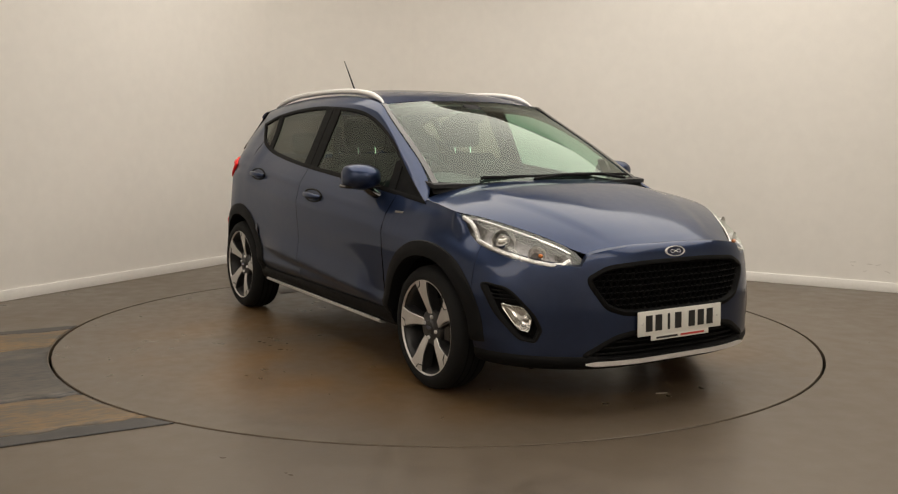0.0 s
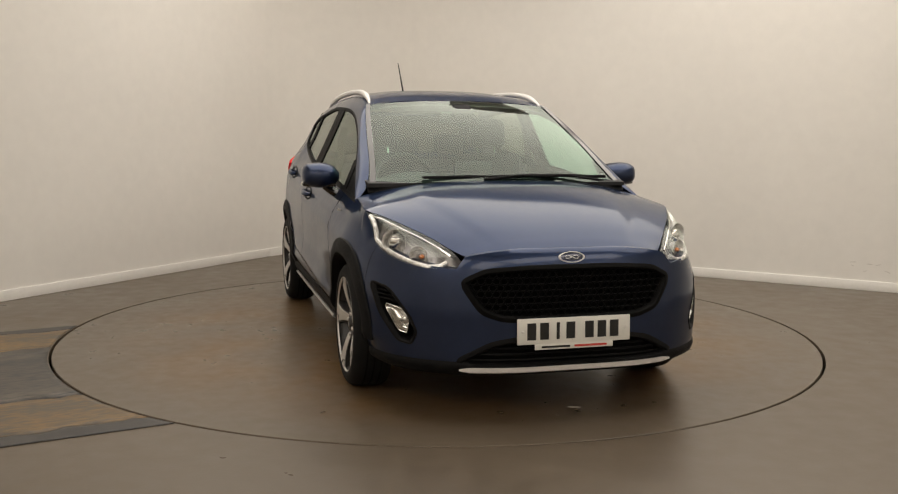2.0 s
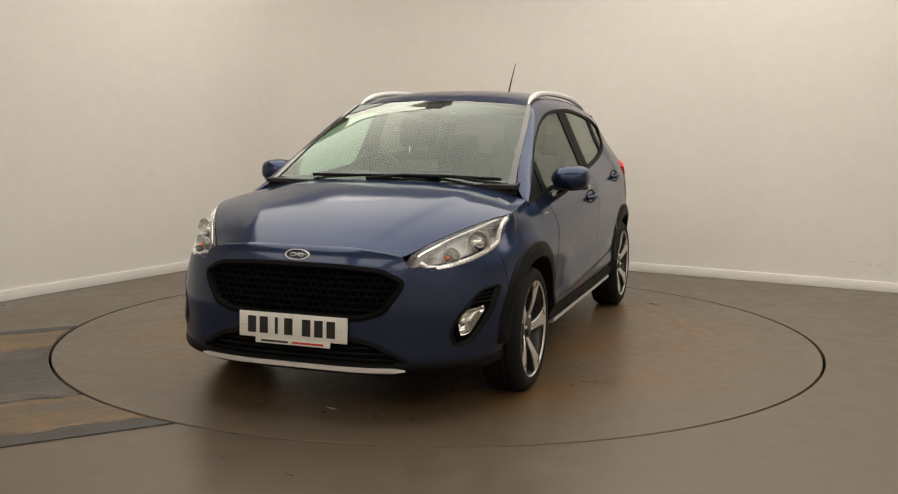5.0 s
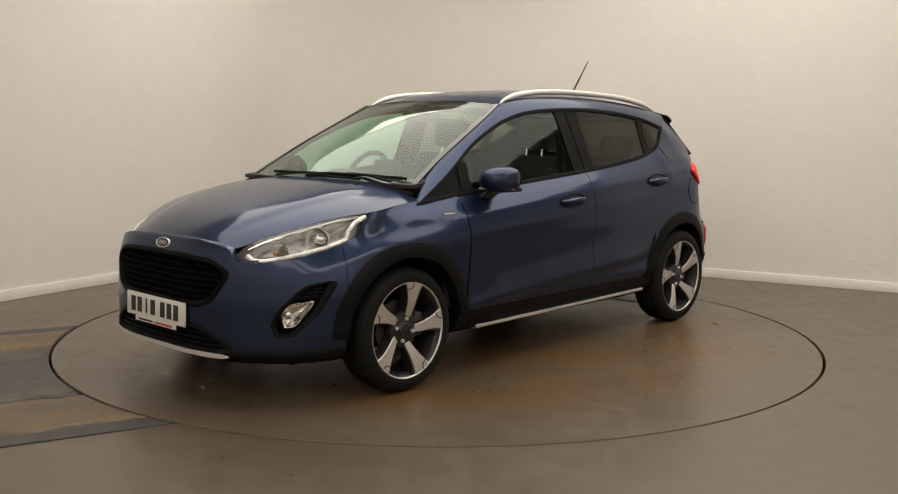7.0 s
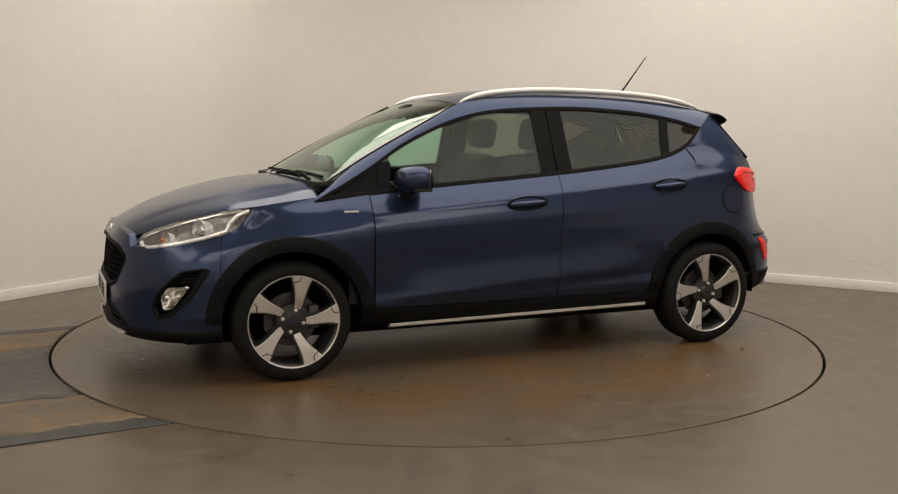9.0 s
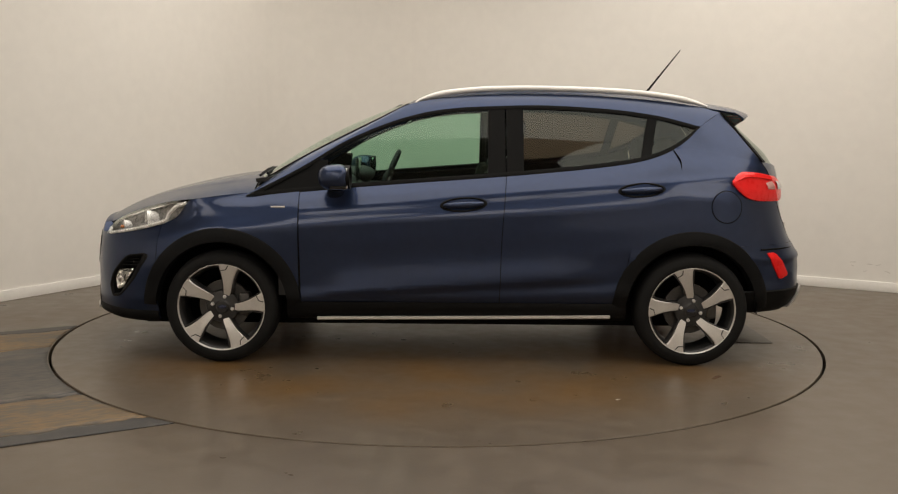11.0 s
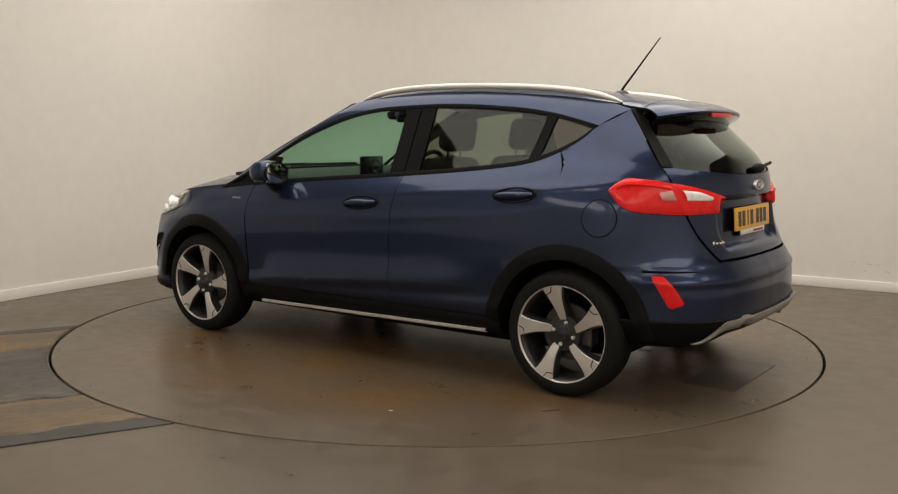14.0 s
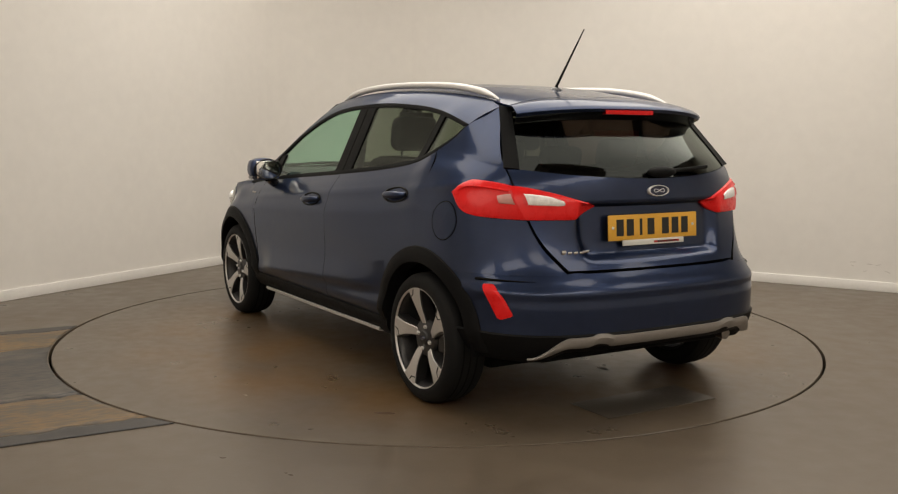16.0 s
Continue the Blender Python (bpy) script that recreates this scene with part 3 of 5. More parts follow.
def handle_bar(x, z, sg, door):
    c = flank(x, z)
    n = [Vector(flank(x + d, z + 0.006 * (-d / 0.1), o)) for d, o in ((0.10, 0.004), (0.075, 0.022), (0.03, 0.030), (-0.03, 0.030), (-0.075, 0.022), (-0.10, 0.004))]
    h = part("handle", tube([(p[0], p[1] * sg, p[2]) for p in spline(n, 18)], 0.017, 10, 1.05,
                            taper=[0.6 + 0.4 * math.sin(math.pi * i / 17) for i in range(18)]), PAINT, door, "body-coloured pull handle")
    rim = []
    bm = bmesh.new()
    rows = []
    for rr, o in ((1.0, 0.0015), (0.93, 0.005), (0.85, 0.0015), (0.6, -0.004), (0.02, -0.006)):
        rows.append([flank(x + 0.125 * rr * math.cos(a) * (1 if abs(math.cos(a)) < 2 else 1), z + 0.038 * rr * math.sin(a) + -0.06 * 0.125 * rr * math.cos(a), o)
                     for a in np.linspace(0, 2 * math.pi, 37)[:-1]])
    # black here stands in for shade in a body-coloured recess
    part("handle_cup", grid(side(rows, sg), close_v=True, flip=sg < 0), BLACK, door, "recessed handle cup, blackened for its shade")
    return h


for sg, side_name in ((1, "left"), (-1, "right")):
    # wing
    wing_low = lambda x: max(arch_z(x, WB, 0.385), 0.30)
    wing_top = lambda x: belt(x) + 0.012 if x < 1.40 else head_low(x)
    rows = patch(lambda t: 0.836 + GAP, lambda t: 1.596, wing_low, wing_top, 70, 16)
    # its upper part leans out to meet the bonnet's edge
    hood = spline(HOOD_E, 200)
    ends = list(rows[-1])
    for j, row in enumerate(rows):
        w = sstep(0.62, 1.0, j / (len(rows) - 1))
        for i, p in enumerate(row):
            x = ends[i][0]
            k = w * sstep(1.0, 1.10, x) * sstep(1.50, 1.40, x)
            y = float(np.interp(x, hood[:, 0], hood[:, 1])) + GAP
            z = float(np.interp(x, hood[:, 0], hood[:, 2])) - 0.001
            row[i] = (p[0], p[1] + k * (y - ends[i][1]), p[2] + k * (z - ends[i][2]))
    part("front_wing", grid(side(rows, sg)), PAINT, car, solid=0.012)
    # front door
    rows = patch(lambda t: fd1(t) + GAP, lambda t: fd0(t) - GAP, lambda x: DOOR_BOTTOM, lambda x: dlo_low(x) - 0.004, 44, 44)
    d1 = part("front_door", grid(side(rows, sg)), PAINT, car, solid=0.008)
    handle_bar(-0.03, 0.857, sg, d1)
    rows = patch(rd1, lambda t: fd1(t) - GAP, lambda x: DOOR_BOTTOM, lambda x: dlo_low(x) - 0.004, 40, 44)
    d2 = part("rear_door", grid(side(rows, sg)), PAINT, car, solid=0.008)
    handle_bar(-0.965, 0.938, sg, d2)
    frame_low = lambda x: max(0.315, arch_z(x, -WB, 0.41))
    rows = [[flank(x, frame_low(x) + (dlo_low(x) - 0.012 - frame_low(x)) * t, -0.009) for x in np.linspace(0.90, -1.17, 60)] for t in np.linspace(0, 1, 30)]
    part("door_frame", grid(side(rows, sg)), DARK, car, "dark inner door frame", solid=0.01)
    # rear quarter, up to the tailgate
    rows = []
    for j in range(37):
        t = j / 36
        r = []
        s0 = s_of_x(rd1(t) - 2 * GAP)
        z_end = 0.66 + (1.085 - 0.66) * t
        for i in range(61):
            q = i / 60
            zt = 1.118 if q < 0.4 else 1.118 - 0.033 * sstep(0.4, 1, q)
            s1 = hatch_s(z_end) - 0.001
            s = s0 + (s1 - s0) * q
            x = np.interp(s, S, PLAN[:, 0])
            zl = max(arch_z(x, -WB, 0.385), DOOR_BOTTOM if x > -1.2 else 0.645)
            zt = dlo_low(x) - 0.004 if x > -1.16 else 1.151 - 0.066 * sstep(-1.16, -1.80, x)
            r.append(body(s, zl + (zt - zl) * t, crease(zl + (zt - zl) * t)))
        rows.append(r)
    part("rear_quarter", grid(side(rows, sg)), PAINT, car, solid=0.012)
    quarter_top, quarter_near = rows[-1], rows[-4]
    # roof frame above the doors
    xs = np.concatenate([np.linspace(1.12, 0.9, 12), np.linspace(0.88, -1.315, 50)])
    inner = [flank(x, dlo_top(x), 0.002) for x in xs]
    outer = spline(A_EDGE, len(xs))
    k = np.linspace(0, 1, len(xs))
    rows = lofted(inner, [tuple(p) for p in outer], len(xs), 6, 0.006)
    part("roof_frame", grid(side(rows, sg)), PAINT, car, solid=0.015)
    # pillar behind the rear side window
    low = [p for p in quarter_top if p[0] < -1.155]
    curve_low = spline(low, 24)
    win_edge = [flank(x, dlo_low(x), 0.002) for x in np.linspace(-1.16, -1.315, 12)]
    up = spline([win_edge[0], win_edge[6], win_edge[-1], (-1.375, 0.580, 1.318), D_EDGE_TOP], 24)
    near = spline([q for p, q in zip(quarter_top, quarter_near) if p[0] < -1.155], 24)
    rows = []
    for t in np.linspace(0, 1, 13):
        row = []
        for a, b, n in zip(up, curve_low, near):
            chord = np.linalg.norm(a - b)
            out = (b - n) / np.linalg.norm(b - n) * chord * 0.75
            row.append(tuple((2 * t**3 - 3 * t**2 + 1) * b + (t**3 - 2 * t**2 + t) * out + (3 * t**2 - 2 * t**3) * a + (t**3 - t**2) * (a - b)))
        rows.append(row)
    part("rear_pillar", grid(side(rows, sg)), PAINT, car, solid=0.012)
    # side windows: seal round the opening, then panes
    mid_z = lambda x, t: dlo_low(x) + (dlo_top(x) - dlo_low(x)) * t

    def pane(name, x0, x1, material, parent, label, inset_low=0.014, inset_top=0.016, shear0=0.0, shear1=0.0):
        rows = []
        for j in range(11):
            t = j / 10
            r = []
            for i in range(25):
                x = (x0 + shear0 * t) + ((x1 + shear1 * t) - (x0 + shear0 * t)) * i / 24
                lo, hi = dlo_low(x) + inset_low, max(dlo_top(x) - inset_top, dlo_low(x) + inset_low + 0.001)
                r.append(flank(x, lo + (hi - lo) * t, -0.008))
            rows.append(r)
        ob = part(name, grid(side(rows, sg)), material, parent, label)
        ob.visible_shadow = False
        return ob

    pane("sail_panel", 1.06, 0.775, GRILLE_BLACK, d1, "black sail panel", shear1=-0.03)
    pane("window", 0.735, -0.165, GLASS, d1, "clear tinted side window", shear0=-0.03)
    pane("window", -0.345, -0.985, PRIVACY, d2, "dark privacy side window", shear1=-0.055)
    pane("rear_quarter_glass", -1.025, -1.295, PRIVACY, car, "dark rear quarter glass", shear0=-0.05)

    def trim_strip(fa, fb, xs, off, name, parent, label, material=GRILLE_BLACK):
        rows = [[flank(x, fa(x), off) for x in xs], [flank(x, (fa(x) + fb(x)) / 2, off + 0.003) for x in xs], [flank(x, fb(x), off) for x in xs]]
        return part(name, grid(side(rows, sg)), material, parent, label, solid=0.012)

    xs = np.linspace(1.12, -1.315, 70)
    trim_strip(lambda x: dlo_low(x) - 0.004, lambda x: min(dlo_low(x) + 0.018, dlo_top(x)), xs, 0.001, "waist_seal", car, "black window waist seal")
    trim_strip(lambda x: max(dlo_top(x) - 0.020, dlo_low(x)), lambda x: dlo_top(x) + 0.001, xs, 0.0, "roof_seal", car, "black upper window seal")

    def pillar(name, x0, x1, sh):
        rows = []
        for i in range(5):
            rows.append([flank(x0 + (x1 - x0) * i / 4 + sh * t, mid_z(x0 + sh * t, 0.02 + 0.96 * t), -0.002) for t in np.linspace(0, 1, 12)])
        part(name, grid(side(rows, sg)), GRILLE_BLACK, car, "black window pillar", solid=0.02)

    pillar("door_pillar", 0.795, 0.725, -0.03)
    pillar("door_pillar", -0.160, -0.252, 0.0)
    pillar("door_pillar", -0.260, -0.350, 0.0)
    pillar("door_pillar", -0.975, -1.030, -0.055)
    # sill cladding and silver strip
    rows = [[flank(x, z, o) for x in np.linspace(0.90, -0.90, 50)] for z, o in ((0.334, 0.005), (0.324, 0.012), (0.295, 0.022), (0.27, 0.020), (0.245, 0.008), (0.225, -0.05))]
    sill = part("sill_cladding", grid(side(rows, sg)), BLACK, car, "black plastic sill cladding", solid=0.02)
    rows = [[flank(x, z + 0.018 * (0.742 - x) / 1.56, o) for x in np.linspace(0.742, -0.815, 40)] for z, o in ((0.252, 0.022), (0.250, 0.032), (0.238, 0.034), (0.232, 0.026), (0.228, 0.0))]
    part("sill_strip", grid(side(rows, sg)), SILVER, sill, "satin silver sill strip", solid=0.006)
    # arches: cladding ring and liner
    for cx in (WB, -WB):
        rows = []
        for r, o in ((0.424, 0.001), (0.421, 0.008), (0.400, 0.014), (0.372, 0.017), (0.352, 0.015), (0.348, -0.01), (0.346, -0.06)):
            row = []
            for a in np.linspace(-0.10 if cx < 0 else 0.02, math.pi + (0.10 if cx > 0 else -0.02), 49):
                x, z = cx + r * math.cos(a), WZ + r * math.sin(a)
                p = flank(x, z, o)
                row.append((x, p[1], z))
            rows.append(row)
        part("arch_cladding", grid(side(rows, sg)), BLACK, car, "black plastic wheel arch cladding", solid=0.006)
        rows = [[(cx + 0.36 * math.cos(a), y * sg, WZ + 0.36 * math.sin(a)) for a in np.linspace(-0.06, math.pi + 0.06, 25)] for y in (0.80, 0.70, 0.55)]
        rows.append([(cx + 0.02 * math.cos(a), 0.54 * sg, WZ + 0.02 * math.sin(a)) for a in np.linspace(-0.06, math.pi + 0.06, 25)])
        part("arch_liner", grid(rows), DARK, car, "dark wheel arch liner")
    # wing badge: plain bar
    rows = [[flank(x, z, o) for x in (0.982, 0.945, 0.908)] for z, o in ((0.829, 0.001), (0.832, 0.003), (0.836, 0.003), (0.839, 0.001))]
    part("wing_badge", grid(side(rows, sg)), STEEL, car, "small silver badge on the wing")
    # mirror
    mm = Matrix.Diagonal((1, sg, 1, 1))
    housing = bmesh.new()
    rows = []
    for k, (y, f) in enumerate(((0.775, 0.30), (0.80, 0.74), (0.84, 0.95), (0.885, 1.0), (0.93, 0.93), (0.955, 0.78), (0.968, 0.5), (0.971, 0.02))):
        rows.append([(0.630 - 0.10 * (y - 0.77) + 0.108 * f * (abs(math.cos(a)) ** 0.75 * (1 if math.cos(a) > 0 else -1)) * (1 if math.cos(a) > 0 else 0.48), y * sg,
                      0.993 + 0.020 * (y - 0.8) + 0.068 * f * abs(math.sin(a)) ** 0.8 * (1 if math.sin(a) > 0 else -1)) for a in np.linspace(0, 2 * math.pi, 29)[:-1]])
    mirror_part = part("door_mirror", grid(rows, close_v=True, flip=sg > 0), PAINT, d1, "blue door mirror housing")
    b = rbox((0.566, 0.800, 0.940), (0.574, 0.945, 1.045), 0.0035, mm)
    bmesh.ops.reverse_faces(b, faces=b.faces) if sg < 0 else None
    part("mirror_glass", b, MIRROR, mirror_part, "mirror glass")
    part("mirror_rim", grid([[(0.586 - 0.028 * i, sg * (0.872 + 0.088 * f * math.cos(a)), 0.994 + 0.062 * f * math.sin(a)) for a in np.linspace(0, 2 * math.pi, 33)[:-1]] for i, f in ((0, 1.02), (1, 0.99), (0.9, 0.93), (0.3, 0.9))], close_v=True), BLACK, mirror_part, "black mirror rim")
    part("mirror_foot", tube([(p[0], p[1] * sg, p[2]) for p in spline([(0.66, 0.755, 0.885), (0.645, 0.80, 0.905), (0.63, 0.845, 0.94)], 8)], 0.045, 12, 0.55), GLOSS_BLACK, mirror_part, "black mirror foot")
    part("mirror_band", tube([(0.70 - 0.13 * t - 0.0, sg * (0.80 + 0.160 * math.sin(min(t * 2.0, 1) * math.pi / 2)), 0.946) for t in np.linspace(0, 1, 14)], 0.012, 8, 0.9), GLOSS_BLACK, mirror_part, "black lower mirror band")
    # headlight
    hx = np.linspace(1.945, 1.405, 40)
    low_edge = [flank(x, head_low(x), 0.003) for x in hx]
    top_edge = spline([(1.952, 0.456, 0.672), (1.905, 0.490, 0.722), (1.79, 0.565, 0.775), (1.65, 0.655, 0.820), (1.53, 0.720, 0.848), (1.40, 0.775, 0.862)], 40)
    top_edge = [tuple(p) for p in top_edge]

    def hl(t, q, off=0.0):
        i = min(int(t * 39), 38)
        f = t * 39 - i
        a = np.array(low_edge[i]) * (1 - f) + np.array(low_edge[i + 1]) * f
        b = np.array(top_edge[i]) * (1 - f) + np.array(top_edge[i + 1]) * f
        out = np.array((0.75, 0.45 + 0.3 * t, 0.45))
        p = a * (1 - q) + b * q + out * (0.030 * math.sin(math.pi * q) * math.sin(math.pi * min(max(t, 0.02), 0.98)) ** 0.5 + off)
        return (p[0], p[1] * sg, p[2])

    lamp = part("headlight", grid([[hl(t, q, -0.055 * math.sin(math.pi * q) ** 0.5) for t in np.linspace(0, 1, 40)] for q in np.linspace(0, 1, 9)]), LAMP_DARK, car, "clear headlight with chrome surround")
    cover = part("lens", grid([[hl(t, q, 0.002) for t in np.linspace(0, 1, 40)] for q in np.linspace(0, 1, 11)]), CLEAR, lamp, "clear lamp cover")
    cover.visible_shadow = False
    loop = [(t, 0.10) for t in np.linspace(0.06, 0.70, 22)] + [(0.76, 0.30), (0.84, 0.52), (0.93, 0.66)]
    part("light_guide", tube([hl(t, q, -0.008) for t, q in [(0.05, 0.62), (0.03, 0.3)] + loop], 0.0105, 8), REFLECTOR, lamp, "bright daytime light guide")
    part("light_guide", tube([hl(t, 0.86, -0.010) for t in np.linspace(0.10, 0.93, 24)], 0.0055, 8), CHROME, lamp, "chrome upper brow strip")
    cx_, cy_, cz_ = hl(0.52, 0.44, -0.035)
    aim = Matrix.Translation((cx_, cy_, cz_)) @ Matrix.Rotation(sg * 0.42, 4, "Z") @ Matrix.Rotation(-math.pi / 2, 4, "Z")
    bowl = revolve([(0.056, 0.020), (0.052, 0.016), (0.040, -0.03), (0.03, -0.045), (0.001, -0.05)], 32)
    bmesh.ops.transform(bowl, matrix=aim, verts=bowl.verts)
    part("reflector_bowl", bowl, REFLECTOR, lamp, "silver lamp reflector")
    eye = ball((0, -0.005, 0), (0.034, 0.028, 0.034), m=aim)
    part("projector", eye, CHROME, lamp, "round projector lens")
    cx_, cy_, cz_ = hl(0.24, 0.42, -0.035)
    aim = Matrix.Translation((cx_, cy_, cz_)) @ Matrix.Rotation(sg * 0.42, 4, "Z") @ Matrix.Rotation(-math.pi / 2, 4, "Z")
    bowl = revolve([(0.040, 0.018), (0.036, 0.012), (0.024, -0.02), (0.001, -0.03)], 28)
    bmesh.ops.transform(bowl, matrix=aim, verts=bowl.verts)
    part("reflector_bowl", bowl, REFLECTOR, lamp, "silver lamp reflector")
    part("indicator_bulb", ball(hl(0.20, 0.40, -0.025), (0.012, 0.012, 0.010), 12, 8), AMBER, lamp, "small amber bulb")
    # roof rail
    rp = spline([(0.235, 0.528, 1.388), (0.19, 0.522, 1.412), (0.05, 0.515, 1.446), (-0.2, 0.507, 1.468), (-0.55, 0.503, 1.471), (-0.95, 0.502, 1.456), (-1.18, 0.504, 1.430), (-1.31, 0.507, 1.402), (-1.37, 0.510, 1.382)], 50)
    part("roof_rail", tube([(p[0], p[1] * sg, p[2]) for p in rp], 0.017, 10, 1.0, taper=[min(1, 0.35 + i / 6, 0.35 + (49 - i) / 6) for i in range(50)]), SILVER, car, "satin silver roof rail")

# fuel flap on the left
rows = [[flank(-1.418 + r * math.cos(a), 0.853 + r * math.sin(a), o) for a in np.linspace(0, 2 * math.pi, 41)[:-1]]
        for r, o in ((0.086, -0.004), (0.0825, -0.004), (0.081, 0.0025), (0.04, 0.0028), (0.001, 0.003))]
part("fuel_flap", grid(rows, close_v=True), PAINT, car)
rows = [[flank(-1.418 + r * math.cos(a), 0.853 + r * math.sin(a), o) for a in np.linspace(0, 2 * math.pi, 41)[:-1]] for r, o in ((0.0865, 0.001), (0.0855, 0.002), (0.0825, 0.002), (0.0815, 0.0))]
part("fuel_flap_seam", grid(rows, close_v=True), DARK, car, "dark seam round the fuel flap")


# ---- bonnet, glass and roof ----
def crowned(center, edge, n, m, power=2.2, extra=None):
    """A panel over the full width from a centre line and a left edge line."""
    C, Ed = spline(center, n), spline(edge, n)
    rows = []
    for c, e in zip(C, Ed):
        r = []
        for b in np.linspace(-1, 1, m):
            k = abs(b) ** power
            p = [c[0] + (e[0] - c[0]) * k, e[1] * b, c[2] + (e[2] - c[2]) * k]
            if extra:
                p[2] += extra(p[0], p[1], b)
            r.append(tuple(p))
        rows.append(r)
    return rows


rows = crowned(HOOD_C, HOOD_E, 50, 61, 2.9, lambda x, y, b: 0.007 * sstep(0.72, 0.60, abs(b)) * sstep(2.0, 1.8, x) * sstep(1.05, 1.3, x))
part("bonnet", grid(rows), PAINT, car, solid=0.012)
WS_C = [(1.115, 0, 0.985), (0.80, 0, 1.180), (0.50, 0, 1.322), (0.245, 0, 1.412)]
WS_E = [(1.05, 0.688, 0.964), (0.87, 0.653, 1.070), (0.685, 0.626, 1.170), (0.412, 0.582, 1.308), (0.27, 0.553, 1.382)]
ob = part("windscreen", grid(crowned(WS_C, WS_E, 24, 33, 2.0)), SCREEN, car, "green-tinted windscreen")
ob.visible_shadow = False
for b0, b1 in ((0.955, 1.0), (-1.0, -0.955)):
    rows = []
    for c, e in zip(spline(WS_C, 30), spline(WS_E, 30)):
        rows.append([(c[0] + (e[0] - c[0]) * b * b + 0.004, e[1] * b, c[2] + (e[2] - c[2]) * b * b + 0.004) for b in np.linspace(b0, b1, 4)])
    part("windscreen_seal", grid(rows), GLOSS_BLACK, car, "black windscreen edge seal", solid=0.008)
# black band along the scuttle
rows = [[(1.118 + dx - (0.062 + dx * 0.4) * abs(b) ** 2, 0.70 * b, 0.972 + dz - 0.022 * b * b) for b in np.linspace(-1, 1, 31)] for dx, dz in ((0.03, -0.022), (0.0, 0.004), (-0.05, 0.030), (-0.06, 0.022))]
part("scuttle", grid(rows), BLACK, car, "black plastic scuttle panel", solid=0.01)
ROOF_C = [(0.245, 0, 1.412), (0.10, 0, 1.452), (-0.15, 0, 1.482), (-0.5, 0, 1.490), (-0.9, 0, 1.472), (-1.2, 0, 1.438), (-1.48, 0, 1.402)]
ROOF_E = [(0.27, 0.554, 1.380), (0.10, 0.541, 1.412), (-0.10, 0.531, 1.432), (-0.4, 0.525, 1.441), (-0.8, 0.521, 1.431), (-1.15, 0.516, 1.405), (-1.48, 0.530, 1.356)]
part("roof", grid(crowned(ROOF_C, ROOF_E, 40, 41, 3.0)), PAINT, car, solid=0.01)
rows = [[(p[0], p[1] * 0.97, p[2] - 0.03) for p in r] for r in crowned(ROOF_C, ROOF_E, 12, 13, 3.0)]
part("headlining", grid(rows), LINING, car, "pale grey headlining")
# tailgate spoiler: top skin, tail lip, dark underside
top_c, top_e = (-1.483, 0, 1.401), (-1.483, 0.530, 1.355)
end_c, end_e = (-1.668, 0, 1.354), (-1.560, 0.548, 1.324)
rows = []
for q in np.linspace(0, 1, 10):
    r = []
    for b in np.linspace(-1, 1, 41):
        k = abs(b) ** 3
        c, e = [np.array(top_c) * (1 - q) + np.array(end_c) * q, np.array(top_e) * (1 - q) + np.array(end_e) * q]
        r.append((c[0] + (e[0] - c[0]) * k, e[1] * b, c[2] + (e[2] - c[2]) * k + 0.008 * math.sin(math.pi * q)))
    rows.append(r)
lip = [(p[0] + 0.004, p[1] * 0.998, p[2] - 0.022) for p in rows[-1]]
spoiler = part("spoiler", grid(rows + [[(p[0] - 0.005, p[1], p[2] - 0.008) for p in rows[-1]], lip]), PAINT, car, "body-coloured roof spoiler", solid=0.008)
under = [[(p[0] + 0.02 + 0.06 * q, p[1] * 0.985, p[2] - 0.012 - 0.025 * math.sin(q * 2.2)) for p in lip] for q in np.linspace(0, 1, 5)]
part("spoiler_underside", grid([lip] + under), GLOSS_BLACK, spoiler, "black spoiler underside")
brake = [[(-1.676 + 0.015 * (y / 0.13) ** 2 * 0.4 + dx, y, 1.330 + dz) for y in np.linspace(-0.14, 0.14, 15)] for dx, dz in ((0.02, 0.010), (-0.004, 0.009), (-0.002, -0.009), (0.02, -0.010))]
part("brake_light", grid(brake), RED_LENS, spoiler, "red high-level brake light", solid=0.004)
# rear glass and tailgate
RG_C = [(-1.565, 0, 1.340), (-1.675, 0, 1.235), (-1.80, 0, 1.125), (-1.852, 0, 1.046)]
_e = [body(hatch_s(z), z) for z in (1.085,)][0]
RG_E = [tuple(np.array(D_EDGE_TOP) * (1 - t) + np.array((_e[0], _e[1], 1.088)) * t + np.array((-0.004, -0.002, 0.0))) for t in (0, 0.33, 0.66, 1)]
ob = part("rear_window", grid(crowned(RG_C, RG_E, 20, 31, 2.2)), REAR_GLASS, car, "dark tinted rear window")
ob.visible_shadow = False
rows = []
for sg in (1, -1):
    rim = []
    for c, e in zip(spline(RG_C, 24), spline(RG_E, 24)):
        rim.append([(c[0] + (e[0] - c[0]) * b ** 2.2 - 0.004, sg * e[1] * b * (1.02 if b == 1 else 1), c[2] + (e[2] - c[2]) * b ** 2.2 + 0.003) for b in (0.93, 0.955, 0.98, 1.0)])
    part("rear_window_band", grid(rim), GRILLE_BLACK, car, "black band at the rear glass edge", solid=0.008)
rows = []
